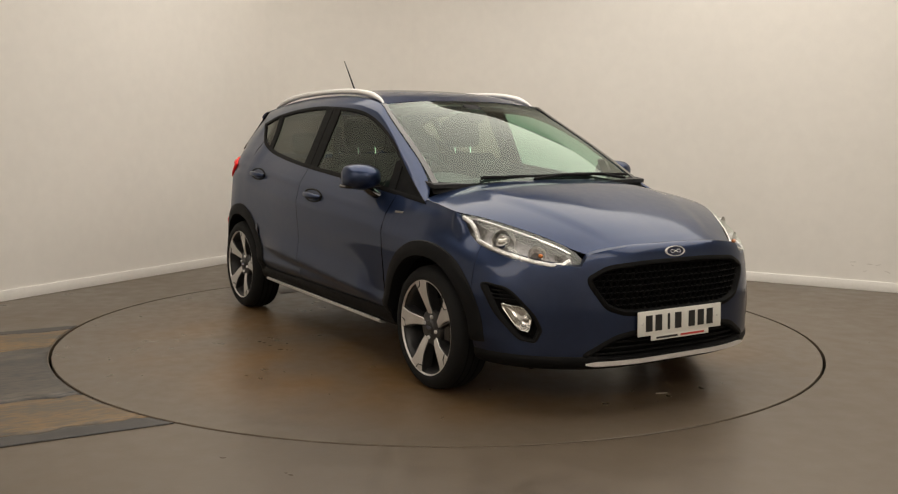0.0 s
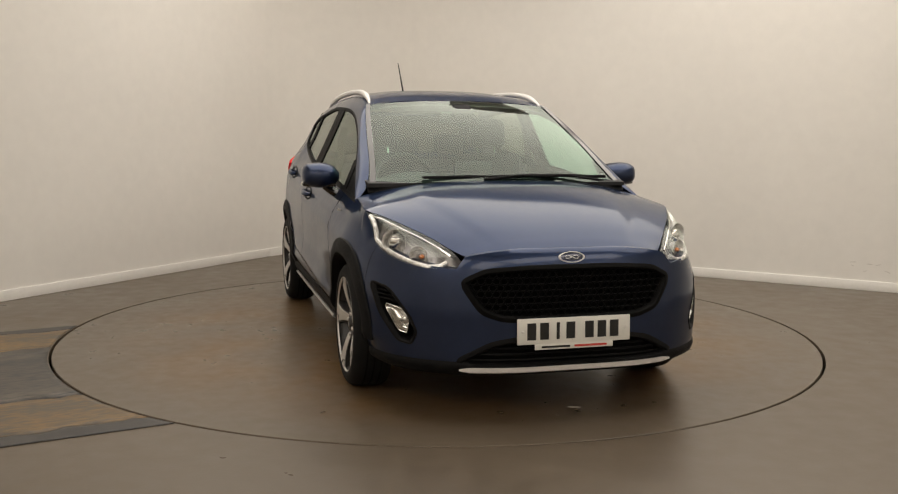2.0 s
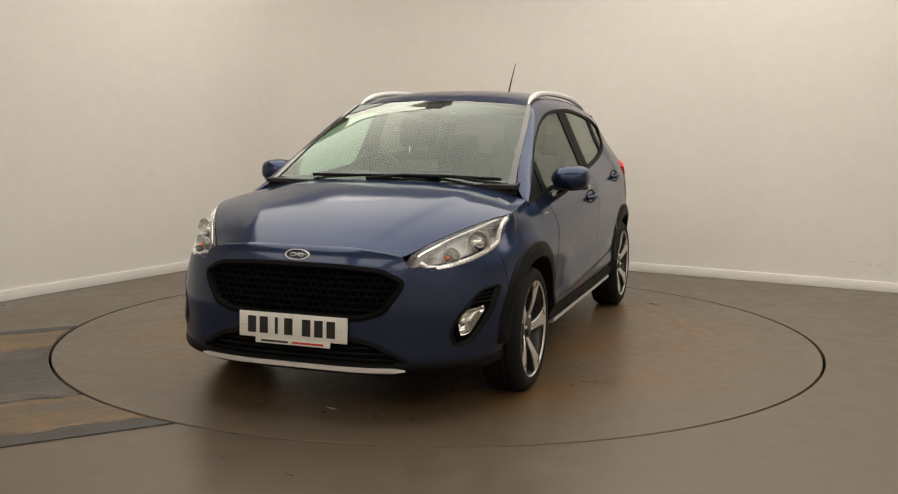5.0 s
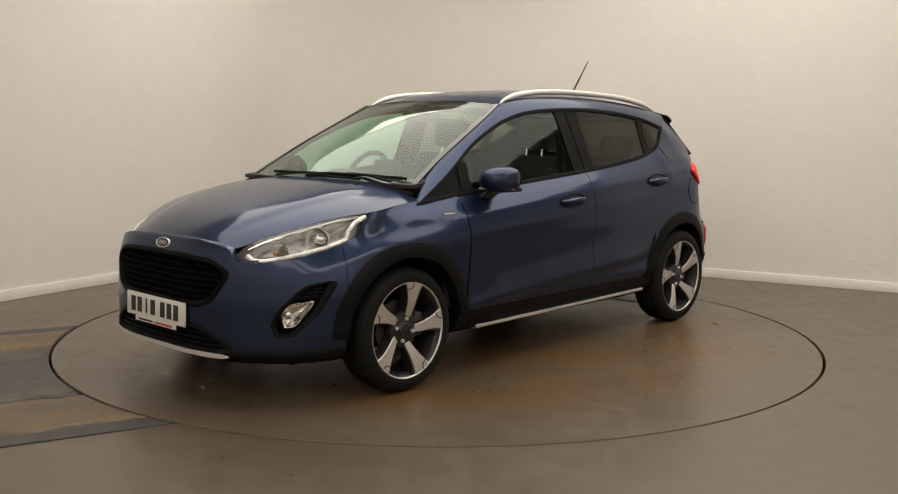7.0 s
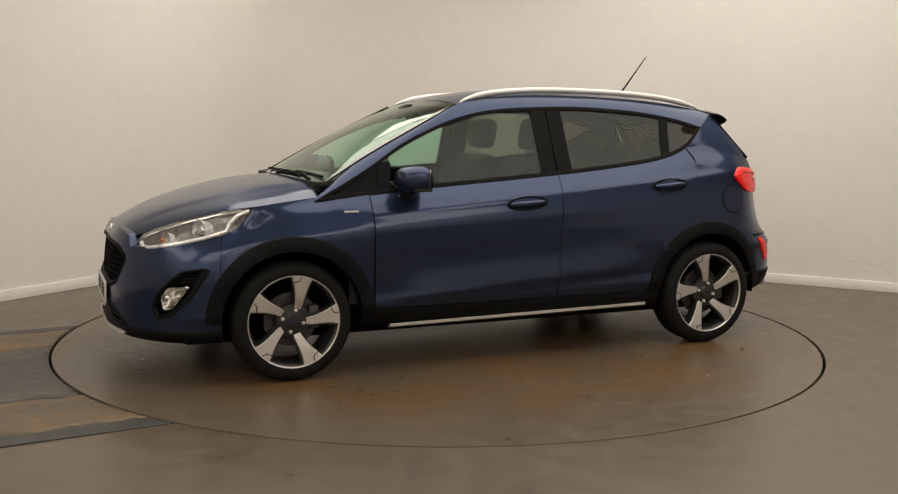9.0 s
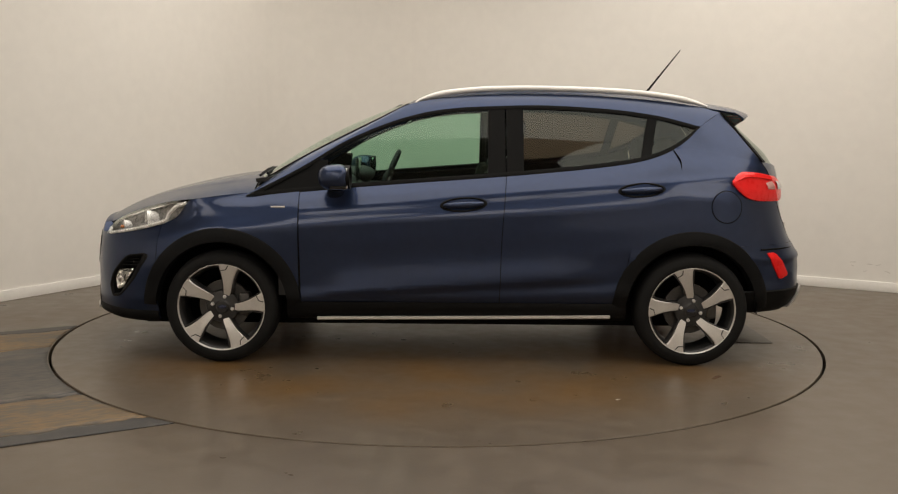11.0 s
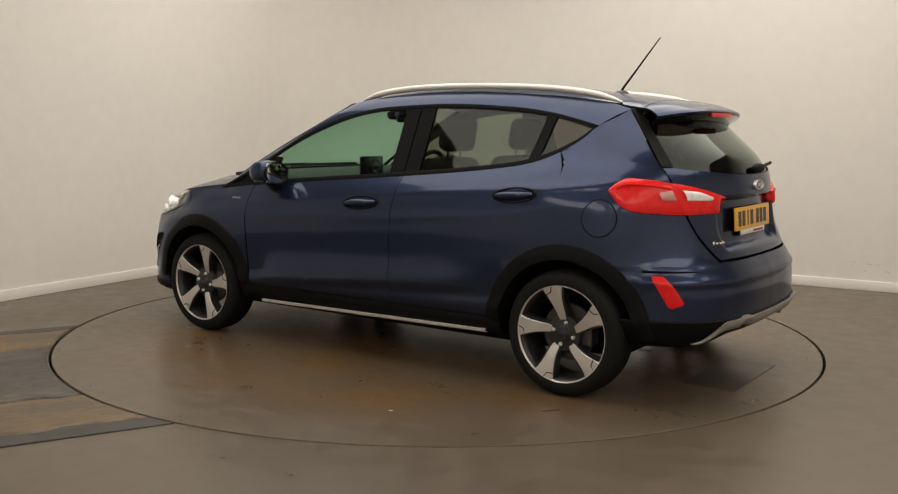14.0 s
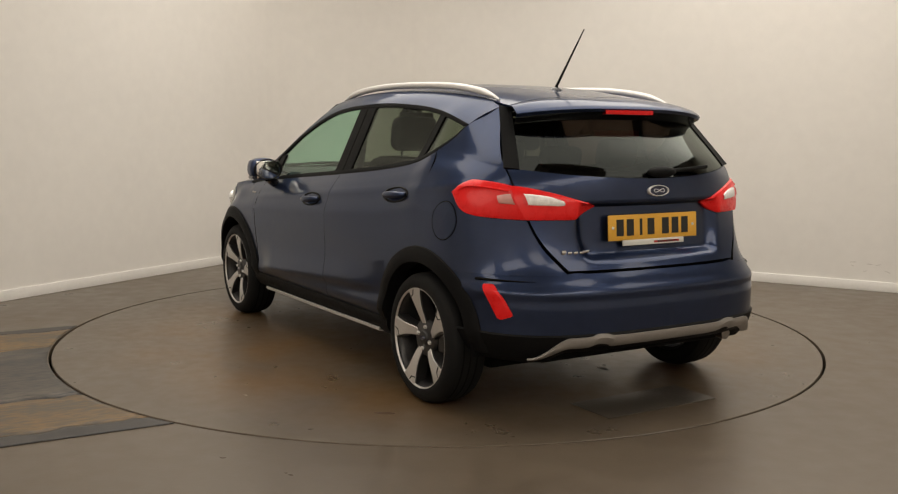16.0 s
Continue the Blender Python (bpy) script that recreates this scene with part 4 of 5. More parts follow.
for z in np.linspace(0.664, 1.088, 50):
    ye = body(hatch_s(z), z)[1] - 0.004
    zc = lambda b: z - 0.045 * (1 - b * b) * sstep(0.98, 1.088, z)
    rows.append([hatch(ye * b, zc(abs(b))) for b in np.linspace(-1, 1, 81)])
tailgate = part("tailgate", grid(rows), PAINT, car, "blue tailgate with recessed plate", solid=0.012)


# ---- bumpers ----
def inside(poly, y, z):
    c = False
    for i in range(len(poly)):
        (y0, z0), (y1, z1) = poly[i], poly[i - 1]
        if (z0 > z) != (z1 > z) and y < (y1 - y0) * (z - z0) / (z1 - z0) + y0:
            c = not c
    return c


def rounded(poly, n=7, r=0.25):
    """A polygon with its corners rounded off."""
    out = []
    for i in range(len(poly)):
        a, b, c = np.array(poly[i - 1]), np.array(poly[i]), np.array(poly[(i + 1) % len(poly)])
        p, q = b + (a - b) * r, b + (c - b) * r
        for t in np.linspace(0, 1, n):
            out.append(tuple((1 - t) ** 2 * p + 2 * t * (1 - t) * b + t * t * q))
    return out


def fpt(y, z, off=0.0):
    p = body(s_of_y(abs(y)), z, off)
    return (p[0], math.copysign(p[1], y) if abs(y) > 1e-6 else 0.0, p[2])


GRILLE = [(0.475, 0.612), (0.39, 0.654), (0.2, 0.667), (-0.2, 0.667), (-0.39, 0.654), (-0.475, 0.612), (-0.47, 0.585), (-0.40, 0.485), (-0.30, 0.452),
          (0.30, 0.452), (0.40, 0.485), (0.47, 0.585)]
INTAKE = [(0.50, 0.268), (0.36, 0.345), (0.22, 0.368), (-0.22, 0.368), (-0.36, 0.345), (-0.50, 0.268), (-0.42, 0.250), (0.42, 0.250)]
FOG = [(0.815, 0.580), (0.748, 0.560), (0.672, 0.450), (0.648, 0.385), (0.668, 0.328), (0.718, 0.338), (0.778, 0.440)]
HOLES = [rounded(GRILLE), rounded(INTAKE), rounded(FOG), [(-y, z) for y, z in rounded(FOG)]]
bump_top = f1((0, 0.747), (0.2, 0.745), (0.35, 0.734), (0.44, 0.721), (0.478, 0.711), (0.497, 0.685), (0.512, 0.662), (0.56, 0.666), (0.66, 0.680), (0.75, 0.700), (0.83, 0.728))
rows = []
ys = np.concatenate([np.linspace(-0.8268, -0.5, 40), np.linspace(-0.49, 0.49, 90), np.linspace(0.5, 0.8268, 40)])
for t in np.linspace(0, 1, 54):
    rows.append([fpt(y, 0.225 + (bump_top(abs(y)) - 0.225) * t) for y in ys])
rows.append([fpt(y, bump_top(abs(y)) + 0.004, -0.040) for y in ys])
bm = bmesh.new()
add_grid(bm, rows)
LOOPS = [[(fpt(y, z)[1], z) for y, z in h] for h in HOLES]
cut = []
for f in bm.faces:
    c = f.calc_center_median()
    if any(inside(h, c.y, c.z) for h in LOOPS):
        cut.append(f)
bmesh.ops.delete(bm, geom=cut, context="FACES")
front_bumper = part("front_bumper", bm, PAINT, car, "blue front bumper", solid=0.008)


def bezel(name, poly, material, parent, label, grow=0.012, depth=0.045, lip=0.004):
    c = np.mean(np.array(poly), axis=0)

    def off(k):
        out = []
        n = len(poly)
        for i in range(n):
            a, b = np.array(poly[i - 1]), np.array(poly[(i + 1) % n])
            d = b - a
            nn = np.array((d[1], -d[0])) / (np.linalg.norm(d) + 1e-9)
            if nn @ (np.array(poly[i]) - c) < 0:
                nn = -nn
            out.append(np.array(poly[i]) + nn * k)
        return out
    rows = [[fpt(y, z, o) for y, z in off(k)] for k, o in ((grow, 0.001), (grow * 0.6, lip), (-0.004, lip), (-0.012, -0.006), (-0.016, -depth))]
    return part(name, grid(rows, close_v=True), material, parent, label)


grille = bezel("grille", HOLES[0], GRILLE_BLACK, car, "black honeycomb radiator grille", 0.014, 0.05)
rows = [[fpt(y, z, -0.05) for y in np.linspace(-0.5, 0.5, 21)] for z in (0.44, 0.52, 0.6, 0.68)]
part("grille_back", grid(rows), DARK, grille, "dark radiator behind the grille")
bm = bmesh.new()
pitch = 0.034
for j in range(9):
    for i in range(-16, 17):
        y, z = (i + 0.5 * (j % 2)) * pitch, 0.447 + j * pitch * 0.80
        if inside(HOLES[0], y, z):
            rows = [[fpt(y + r * pitch * 0.62 * math.cos(a), z + r * pitch * 0.50 * math.sin(a), o) for a in np.linspace(0, 2 * math.pi, 7)[:-1]]
                    for r, o in ((1.0, -0.022), (0.94, -0.012), (0.78, -0.014), (0.74, -0.03))]
            add_grid(bm, rows, close_v=True)
part("honeycomb", bm, GRILLE_BLACK, grille, "gloss black honeycomb mesh")
intake = bezel("lower_intake", HOLES[1], BLACK, car, "black lower air intake", 0.016, 0.05)
part("intake_back", grid([[fpt(y, z, -0.05) for y in np.linspace(-0.5, 0.5, 21)] for z in (0.24, 0.30, 0.38)]), DARK, intake, "dark intake backing")
for z in (0.275, 0.300, 0.325, 0.350):
    part("intake_slat", tube([fpt(y, z, -0.02) for y in np.linspace(-0.46 + 2.0 * (z - 0.275), 0.46 - 2.0 * (z - 0.275), 20)], 0.005, 6), BLACK, intake)
# dark lower lip and silver skid strip
rows = [[fpt(y, z, o) for y in np.linspace(-0.826, 0.826, 90)] for z, o in ((0.270, 0.001), (0.264, 0.006), (0.245, 0.010), (0.225, 0.006), (0.205, -0.02), (0.20, -0.10))]
bm = bmesh.new()
add_grid(bm, [[p if abs(p[1]) > 0.44 or p[2] < 0.26 else (p[0] - 0.001, p[1], min(p[2], 0.252)) for p in r] for r in rows])
lipp = part("front_lip", bm, BLACK, car, "black lower bumper lip", solid=0.006)
rows = [[fpt(y, 0.236 + dz * min(1, (0.50 - abs(y)) / 0.06 + 0.15), o) for y in np.linspace(-0.49, 0.49, 50)] for dz, o in ((0.011, 0.008), (0.012, 0.017), (-0.008, 0.021), (-0.014, 0.010))]
part("skid_strip", grid(rows), SILVER, lipp, "satin silver front skid strip", solid=0.005)
# fog lamps
for sg, h in ((1, HOLES[2]), (-1, HOLES[3])):
    rim = bezel("fog_lamp", h, BLACK, car, "fog lamp in a black recess", 0.003, 0.06, 0.003)
    part("recess_back", grid([[fpt(sg * y, z, -0.058) for y in np.linspace(0.63, 0.81, 8)] for z in (0.32, 0.42, 0.5, 0.57)]), BLACK, rim)
    lens_poly = rounded([(0.776, 0.494), (0.704, 0.482), (0.678, 0.430), (0.688, 0.366), (0.722, 0.376)], 5, 0.26)
    c = np.mean(np.array(lens_poly), axis=0)
    rows = [[fpt(sg * (c[0] + (y - c[0]) * k), c[1] + (z - c[1]) * k, o) for y, z in lens_poly] for k, o in ((1.0, -0.05), (1.0, -0.014), (0.94, -0.010), (0.86, -0.014), (0.8, -0.03), (0.5, -0.045), (0.02, -0.047))]
    part("lamp_bowl", grid(rows, close_v=True), CHROME, rim, "silver fog lamp reflector")
    part("bulb_cap", ball(fpt(sg * 0.700, 0.428, -0.024), (0.016, 0.018, 0.022), 14, 10), CHROME, rim, "round fog lamp bulb cover")
    rows = [[fpt(sg * (c[0] + (y - c[0]) * k), c[1] + (z - c[1]) * k, o) for y, z in lens_poly] for k, o in ((0.97, -0.010), (0.6, -0.003), (0.02, -0.001))]
    ob = part("lens", grid(rows, close_v=True), CLEAR, rim, "clear fog lamp lens")
    ob.visible_shadow = False
    for k in range(3):
        part("recess_fin", tube([fpt(sg * (0.715 + 0.014 * k), 0.505 + 0.017 * k, -0.012), fpt(sg * 0.790, 0.512 + 0.017 * k, -0.008)], 0.004, 6), BLACK, rim)


# rear bumper
def bpt(s, z, off=0.0, sg=1):
    p = body(s, z, off)
    return (p[0], p[1] * sg, p[2])


def tail_s(y):
    return float(np.interp(-y, -PLAN[480:, 1], S[480:]))


rear_top = f1((0, 0.652), (0.40, 0.652), (0.47, 0.656), (0.55, 0.6445), (0.70, 0.6445), (0.86, 0.6445))
ys = np.concatenate([np.linspace(0.838, 0.5, 40), np.linspace(0.49, 0, 25)])
full = [(y, 1) for y in ys] + [(y, -1) for y in ys[::-1][1:]]


rows = []
for t in np.linspace(0, 1, 30):
    r = []
    for y, sg in full:
        s = tail_s(y)
        x = np.interp(s, S, PLAN[:, 0])
        zl = max(0.375, arch_z(x, -WB, 0.385))
        z = zl + (rear_top(y) - zl) * t
        r.append(bpt(s, z, crease(z), sg))
    rows.append(r)
part("rear_bumper", grid(rows), PAINT, car, "blue rear bumper", solid=0.01)
rows = []
for dz, o in ((0.405, 0.001), (0.398, 0.008), (0.35, 0.008), (0.30, -0.002), (0.275, -0.02), (0.262, -0.10)):
    rows.append([bpt(tail_s(y), dz + (0.045 * sstep(0.62, 0.50, y) if dz < 0.34 else 0), o, sg) for y, sg in full])
valance = part("rear_valance", grid(rows), BLACK, car, "black lower rear bumper", solid=0.008)


def diff_z(y):
    a = abs(y)
    return 0.300 + 0.085 * sstep(0.66, 0.50, a) + 0.012 * sstep(0.42, 0.38, a) - 0.012 * sstep(0.36, 0.30, a)


rows = []
for dz, o in ((0.008, 0.008), (0.010, 0.020), (-0.006, 0.024), (-0.035, 0.014), (-0.052, -0.02)):
    rows.append([bpt(tail_s(y), diff_z(y) + dz * (0.25 + 0.75 * sstep(0.67, 0.52, y)), o, sg) for y, sg in full if y < 0.67])
part("rear_skid_plate", grid(rows), GREY_SKID, valance, "silver rear skid plate", solid=0.006)
for sg in (1, -1):
    poly = [(0.788, 0.606), (0.762, 0.608), (0.733, 0.552), (0.705, 0.480), (0.740, 0.460), (0.750, 0.468)]
    poly = rounded(poly, 5, 0.2)
    c = np.mean(np.array(poly), axis=0)
    rows = [[bpt(tail_s(c[0] + (y - c[0]) * k), c[1] + (z - c[1]) * k, o + crease(c[1] + (z - c[1]) * k), sg) for y, z in poly] for k, o in ((1.0, -0.004), (0.97, 0.006), (0.8, 0.007), (0.6, 0.008), (0.4, 0.008), (0.2, 0.008), (0.02, 0.008))]
    part("rear_reflector", grid(rows, close_v=True), RED_LENS, car, "red bumper reflector")
for sg in (1, -1):
    part("bumper_slot", tube([bpt(tail_s(y), 0.624, 0.004 + crease(0.624), sg) for y in np.linspace(0.80, 0.64, 14)], 0.006, 6, taper=[1 - 0.8 * i / 13 for i in range(14)]), DARK, car, "dark slot above the reflector")
part("exhaust", tube([(-1.70, -0.45, 0.31), (-1.88, -0.45, 0.305)], 0.026, 16), STEEL, car, "steel exhaust tail pipe")


# tail lamps: the side lamp on the quarter, the inner lamp on the tailgate
def lamp_pt(q, z, off, sg):
    if q <= 1:
        s = s_of_x(-1.455) + (hatch_s(z) - 0.0015 - s_of_x(-1.455)) * q
        return bpt(s, z, off, sg)
    ye = body(hatch_s(z), z)[1] - 0.006
    p = hatch(ye + (0.315 - ye) * (q - 1), z, off)
    return (p[0], p[1] * sg, p[2])


lt = f1((0, 0.985), (0.12, 1.018), (0.30, 1.036), (0.6, 1.032), (1.0, 1.016), (1.35, 0.992), (1.7, 0.960), (2.0, 0.930))
lb = f1((0, 0.975), (0.12, 0.928), (0.25, 0.894), (0.45, 0.880), (1.0, 0.872), (1.6, 0.872), (1.76, 0.886), (2.0, 0.924))


def lamp_lens(q0, q1, n, o, zlo=lb, zhi=lt, sg=1):
    qs = np.linspace(q0, q1, n)
    rows = [[lamp_pt(q, zlo(q) + (zhi(q) - zlo(q)) * t, oo, sg) for q in qs] for t, oo in ((0, 0.0), (0.02, o * 0.7), (0.12, o), (0.35, o + 0.003), (0.65, o + 0.003), (0.88, o), (0.98, o * 0.7), (1, 0.0))]
    ends = []
    return rows


for sg in (1, -1):
    lens = part("tail_light", grid(lamp_lens(0.0, 1.0, 26, 0.016, sg=sg)), RED_LENS, car, "red tail light with pale reversing lens", solid=0.01)
    part("inner_lamp", grid(lamp_lens(1.0, 2.0, 24, 0.016, sg=sg)), RED_LENS, lens, "red inner lamp on the tailgate", solid=0.01)
    zl, zh = f1((0.66, 0.950), (0.76, 0.938), (1.0, 0.934), (1.45, 0.930), (1.56, 0.940)), f1((0.66, 0.960), (0.76, 0.978), (1.0, 0.986), (1.3, 0.976), (1.56, 0.948))
    part("reversing_lens", grid(lamp_lens(1.04, 1.50, 14, 0.023, zl, zh, sg)), CLEAR_LAMP, lens, "pale clear reversing lens")
    part("reversing_lens", grid(lamp_lens(0.74, 0.97, 8, 0.022, zl, zh, sg)), PINK_LENS, lens, "pinkish lens segment")
    part("light_bar", tube([lamp_pt(q, lt(q) - 0.026, 0.019, sg) for q in np.linspace(0.12, 0.95, 20)] , 0.005, 6), RED_LENS, lens, "raised red light bar")


# number plates: the characters stand as plain bars
def plate(name, x, z, lean, material, facing, label, parent):
    m = Matrix.Translation((x, 0, z)) @ Matrix.Rotation(lean, 4, "Y")
    f = facing
    ob = part(name, rbox((-0.004, -0.26, -0.0555), (0.004, 0.26, 0.0555), 0.0035, m), material, parent, label)
    pos = 0.196
    for i in range(7):
        y = pos - i * 0.058 - (0.028 if i > 3 else 0) - (0.004 if i > 1 else 0)
        w = 0.007 if i == 2 else 0.020
        part("character_bar", rbox((0.0042 * f - 0.0012, y * f * -1 - w, -0.036), (0.0042 * f + 0.0012, y * f * -1 + w, 0.036), 0, m), INK, ob)
    for sy in (-0.235, 0.235):
        part("fixing_cap", ball((0.004 * f, sy, 0.0), (0.003, 0.007, 0.007), 10, 6, m), SILVER, ob)
    strip = part("dealer_strip", rbox((-0.003, -0.18, -0.080), (0.003, 0.18, -0.052), 0.002, m), PLATE_W, ob, "white dealer strip under the plate")
    part("print_bar", rbox((0.003 * f - 0.001, min(0, -0.15 * -f * 1) , -0.073), (0.003 * f + 0.001, max(0, -0.15 * -f), -0.064), 0, m), RED_INK, strip)
    part("print_bar", rbox((0.003 * f - 0.001, min(0.02 * f, 0.14 * f) if f < 0 else -0.15, -0.073), (0.003 * f + 0.001, -0.02 if f > 0 else -0.02, -0.064), 0, m), INK, strip)
    return ob


plate("front_number_plate", 2.080, 0.402, radians(-2), PLATE_W, 1, "white front number plate with black bars", car)
plate("rear_number_plate", -1.848, 0.832, radians(4), PLATE_Y, -1, "yellow rear number plate with black bars", car)


def badge(x, z, lean, f, parent):
    m = Matrix.Translation((x, 0, z)) @ Matrix.Rotation(lean, 4, "Y") @ Matrix.Rotation(-f * math.pi / 2, 4, "Z")
    bm = bmesh.new()
    rows = [[(0.061 * k * math.cos(a), d, 0.0245 * k * math.sin(a)) for a in np.linspace(0, 2 * math.pi, 41)[:-1]] for k, d in ((1.0, -0.008), (1.0, 0.004), (0.95, 0.007), (0.86, 0.007), (0.84, 0.004))]
    g = grid(rows, close_v=True)
    bmesh.ops.transform(g, matrix=m, verts=g.verts)
    ob = part("badge", g, SILVER, parent, "chrome oval badge with a dark centre")
    rows = [[(0.050 * k * math.cos(a), d, 0.0195 * k * math.sin(a)) for a in np.linspace(0, 2 * math.pi, 41)[:-1]] for k, d in ((1.0, 0.003), (0.6, 0.0055), (0.01, 0.006))]
    g = grid(rows, close_v=True)
    bmesh.ops.transform(g, matrix=m, verts=g.verts)
    part("badge_centre", g, BADGE_BLUE, ob)
    pts = [(0.030 * math.cos(t) * 1.0, 0.0066, 0.007 * math.sin(2 * t)) for t in np.linspace(0, 2 * math.pi, 30)]
    g = tube(pts, 0.0016, 6, cap=False)
    bmesh.ops.transform(g, matrix=m, verts=g.verts)
    part("badge_scroll", g, SILVER, ob)


badge(2.029, 0.708, radians(-18), 1, car)
badge(-1.872, 0.990, radians(6), -1, tailgate)
for k in range(6):
    y = 0.485 - k * 0.027
    p = hatch(y, 0.735)
    part("model_badge", rbox((p[0] - 0.006, y - 0.011, 0.731), (p[0] + 0.002, y + 0.010, 0.742 if k else 0.748), 0.0015), CHROME, tailgate)

# aerial
aer = part("aerial", ball((-1.12, 0, 1.440), (0.045, 0.028, 0.022)), GLOSS_BLACK, car, "black roof aerial")
part("mast", tube([(-1.115 - 0.215 * t, 0, 1.45 + 0.275 * t) for t in np.linspace(0, 1, 12)], 0.0055, 8, taper=[1.3 - 0.75 * i / 11 for i in range(12)]), BLACK, aer)


# wipers
def wiper(base, a, b, parent):
    w = part("wiper", tube([base, tuple((np.array(base) + np.array(a)) / 2 + np.array((0, 0, 0.012))), a], 0.007, 8), BLACK, parent, "black wiper arm")
    part("blade", tube([tuple(np.array(a) * (1 - t) + np.array(b) * t) for t in np.linspace(0, 1, 10)], 0.007, 6, 1.3), BLACK, w)


wiper((1.085, 0.55, 0.985), (1.065, 0.20, 1.012), (1.035, 0.61, 1.000), car)
wiper((1.105, -0.10, 0.992), (1.085, 0.30, 1.008), (1.075, -0.42, 1.002), car)
wiper((-1.868, 0.02, 1.062), (-1.855, -0.08, 1.074), (-1.822, -0.34, 1.088), tailgate)
part("wiper_cap", ball((-1.858, -0.03, 1.070), (0.022, 0.085, 0.024)), BLACK, tailgate, "black rear wiper cap")


# ---- wheels ----
def wheel(x, sg, turn):
    w = new("wheel")
    w.parent = car
    w.matrix_basis = pose(x, sg * 0.756, WZ, 0, 0, 0 if sg > 0 else 180)
    w["label"] = "five-spoke machined alloy wheel with black tyre"
    # outer face at +y
    prof = [(0.225, 0.088), (0.232, 0.094), (0.250, 0.097), (0.272, 0.094), (0.288, 0.082), (0.297, 0.066), (0.300, 0.045), (0.300, 0.0), (0.300, -0.045), (0.297, -0.066),
            (0.288, -0.085), (0.25, -0.095), (0.22, -0.088)]
    tyre = part("tyre", revolve(prof, 72), RUBBER, w, "black low-profile tyre")
    for d in (-0.035, 0.0, 0.035):
        part("tread_groove", revolve([(0.3006, d - 0.004), (0.3010, d), (0.3006, d + 0.004)], 48), DARK, tyre)
    rim = part("rim", revolve([(0.226, 0.086), (0.232, 0.091), (0.2345, 0.088), (0.2335, 0.082), (0.222, 0.076), (0.212, 0.060), (0.205, 0.0), (0.205, -0.07), (0.228, -0.088)], 72), ALLOY_DARK, w, "dark alloy rim barrel")
    part("rim_edge", revolve([(0.2365, 0.086), (0.2355, 0.092), (0.230, 0.094), (0.2255, 0.091), (0.224, 0.086)], 72), ALLOY, rim, "machined rim edge")
    # spokes: dark body with a bright face, broad at the hub side and twisted towards the rim
    for k in range(5):
        a0 = 2 * math.pi * k / 5 + turn
        def sp(r, t, y):
            a = a0 + t
            return (r * math.cos(a), y, r * math.sin(a))
        face = []
        for r, lo, hi, y in ((0.066, -0.10, 0.42, 0.058), (0.090, -0.10, 0.36, 0.066), (0.120, -0.12, 0.28, 0.074), (0.150, -0.15, 0.235, 0.080), (0.180, -0.185, 0.215, 0.084), (0.205, -0.215, 0.215, 0.087), (0.228, -0.235, 0.235, 0.089)):
            face.append([sp(r, lo + (hi - lo) * q, y + (0.0035 if 0 < q < 1 else 0)) for q in (0, 0.06, 0.5, 0.94, 1)])
        part("spoke", grid(face), ALLOY, w, "bright machined spoke face", sharp=25)
        deep = []
        for r, lo, hi, y in ((0.05, -0.30, 0.62, 0.050), (0.085, -0.17, 0.46, 0.060), (0.120, -0.15, 0.34, 0.071), (0.150, -0.18, 0.29, 0.077), (0.180, -0.215, 0.27, 0.081), (0.205, -0.245, 0.265, 0.084), (0.225, -0.27, 0.28, 0.085)):
            deep.append([sp(r, lo, y - 0.05)] + [sp(r, lo + (hi - lo) * q, y) for q in (0.0, 0.5, 1.0)] + [sp(r, hi, y - 0.05)])
        part("spoke_back", grid(deep), ALLOY_DARK, w, "dark spoke side", sharp=30)
        part("spoke_slot", tube([sp(0.196, -0.20, 0.0885), sp(0.203, -0.06, 0.0915), sp(0.226, -0.02, 0.092)], 0.0028, 6), INK, w)
    part("hub", revolve([(0.090, 0.045), (0.084, 0.058), (0.070, 0.062), (0.040, 0.060), (0.034, 0.064), (0.030, 0.071), (0.001, 0.074)], 40), ALLOY_DARK, w, "dark wheel hub and cap")
    rows = [[(0.022 * q * math.cos(a), 0.0735 + d, 0.009 * q * math.sin(a)) for a in np.linspace(0, 2 * math.pi, 25)[:-1]] for q, d in ((1, 0), (0.9, 0.002), (0.01, 0.0022))]
    part("cap_badge", grid(rows, close_v=True), BADGE_BLUE, w)
    for k in range(4):
        a = math.pi / 2 * k + 0.25
        nut = revolve([(0.0100, 0.050), (0.0100, 0.068), (0.0075, 0.072), (0.001, 0.073)], 6)
        bmesh.ops.translate(nut, verts=nut.verts, vec=(0.054 * math.cos(a), 0, 0.054 * math.sin(a)))
        part("wheel_nut", nut, SILVER, w)
    part("brake_disc", revolve([(0.135, -0.012), (0.135, 0.008), (0.07, 0.010), (0.06, 0.03), (0.001, 0.03)], 40), BRAKE, w, "dull steel brake disc")
    cal = rbox((-0.14, -0.035, -0.05), (-0.085, 0.045, 0.07), 0.012)
    part("brake_caliper", cal, BRAKE, w)
    return w


for x in (WB, -WB):
    for sg in (1, -1):
        wheel(x, sg, radians(29 if (x > 0) == (sg > 0) else 5))

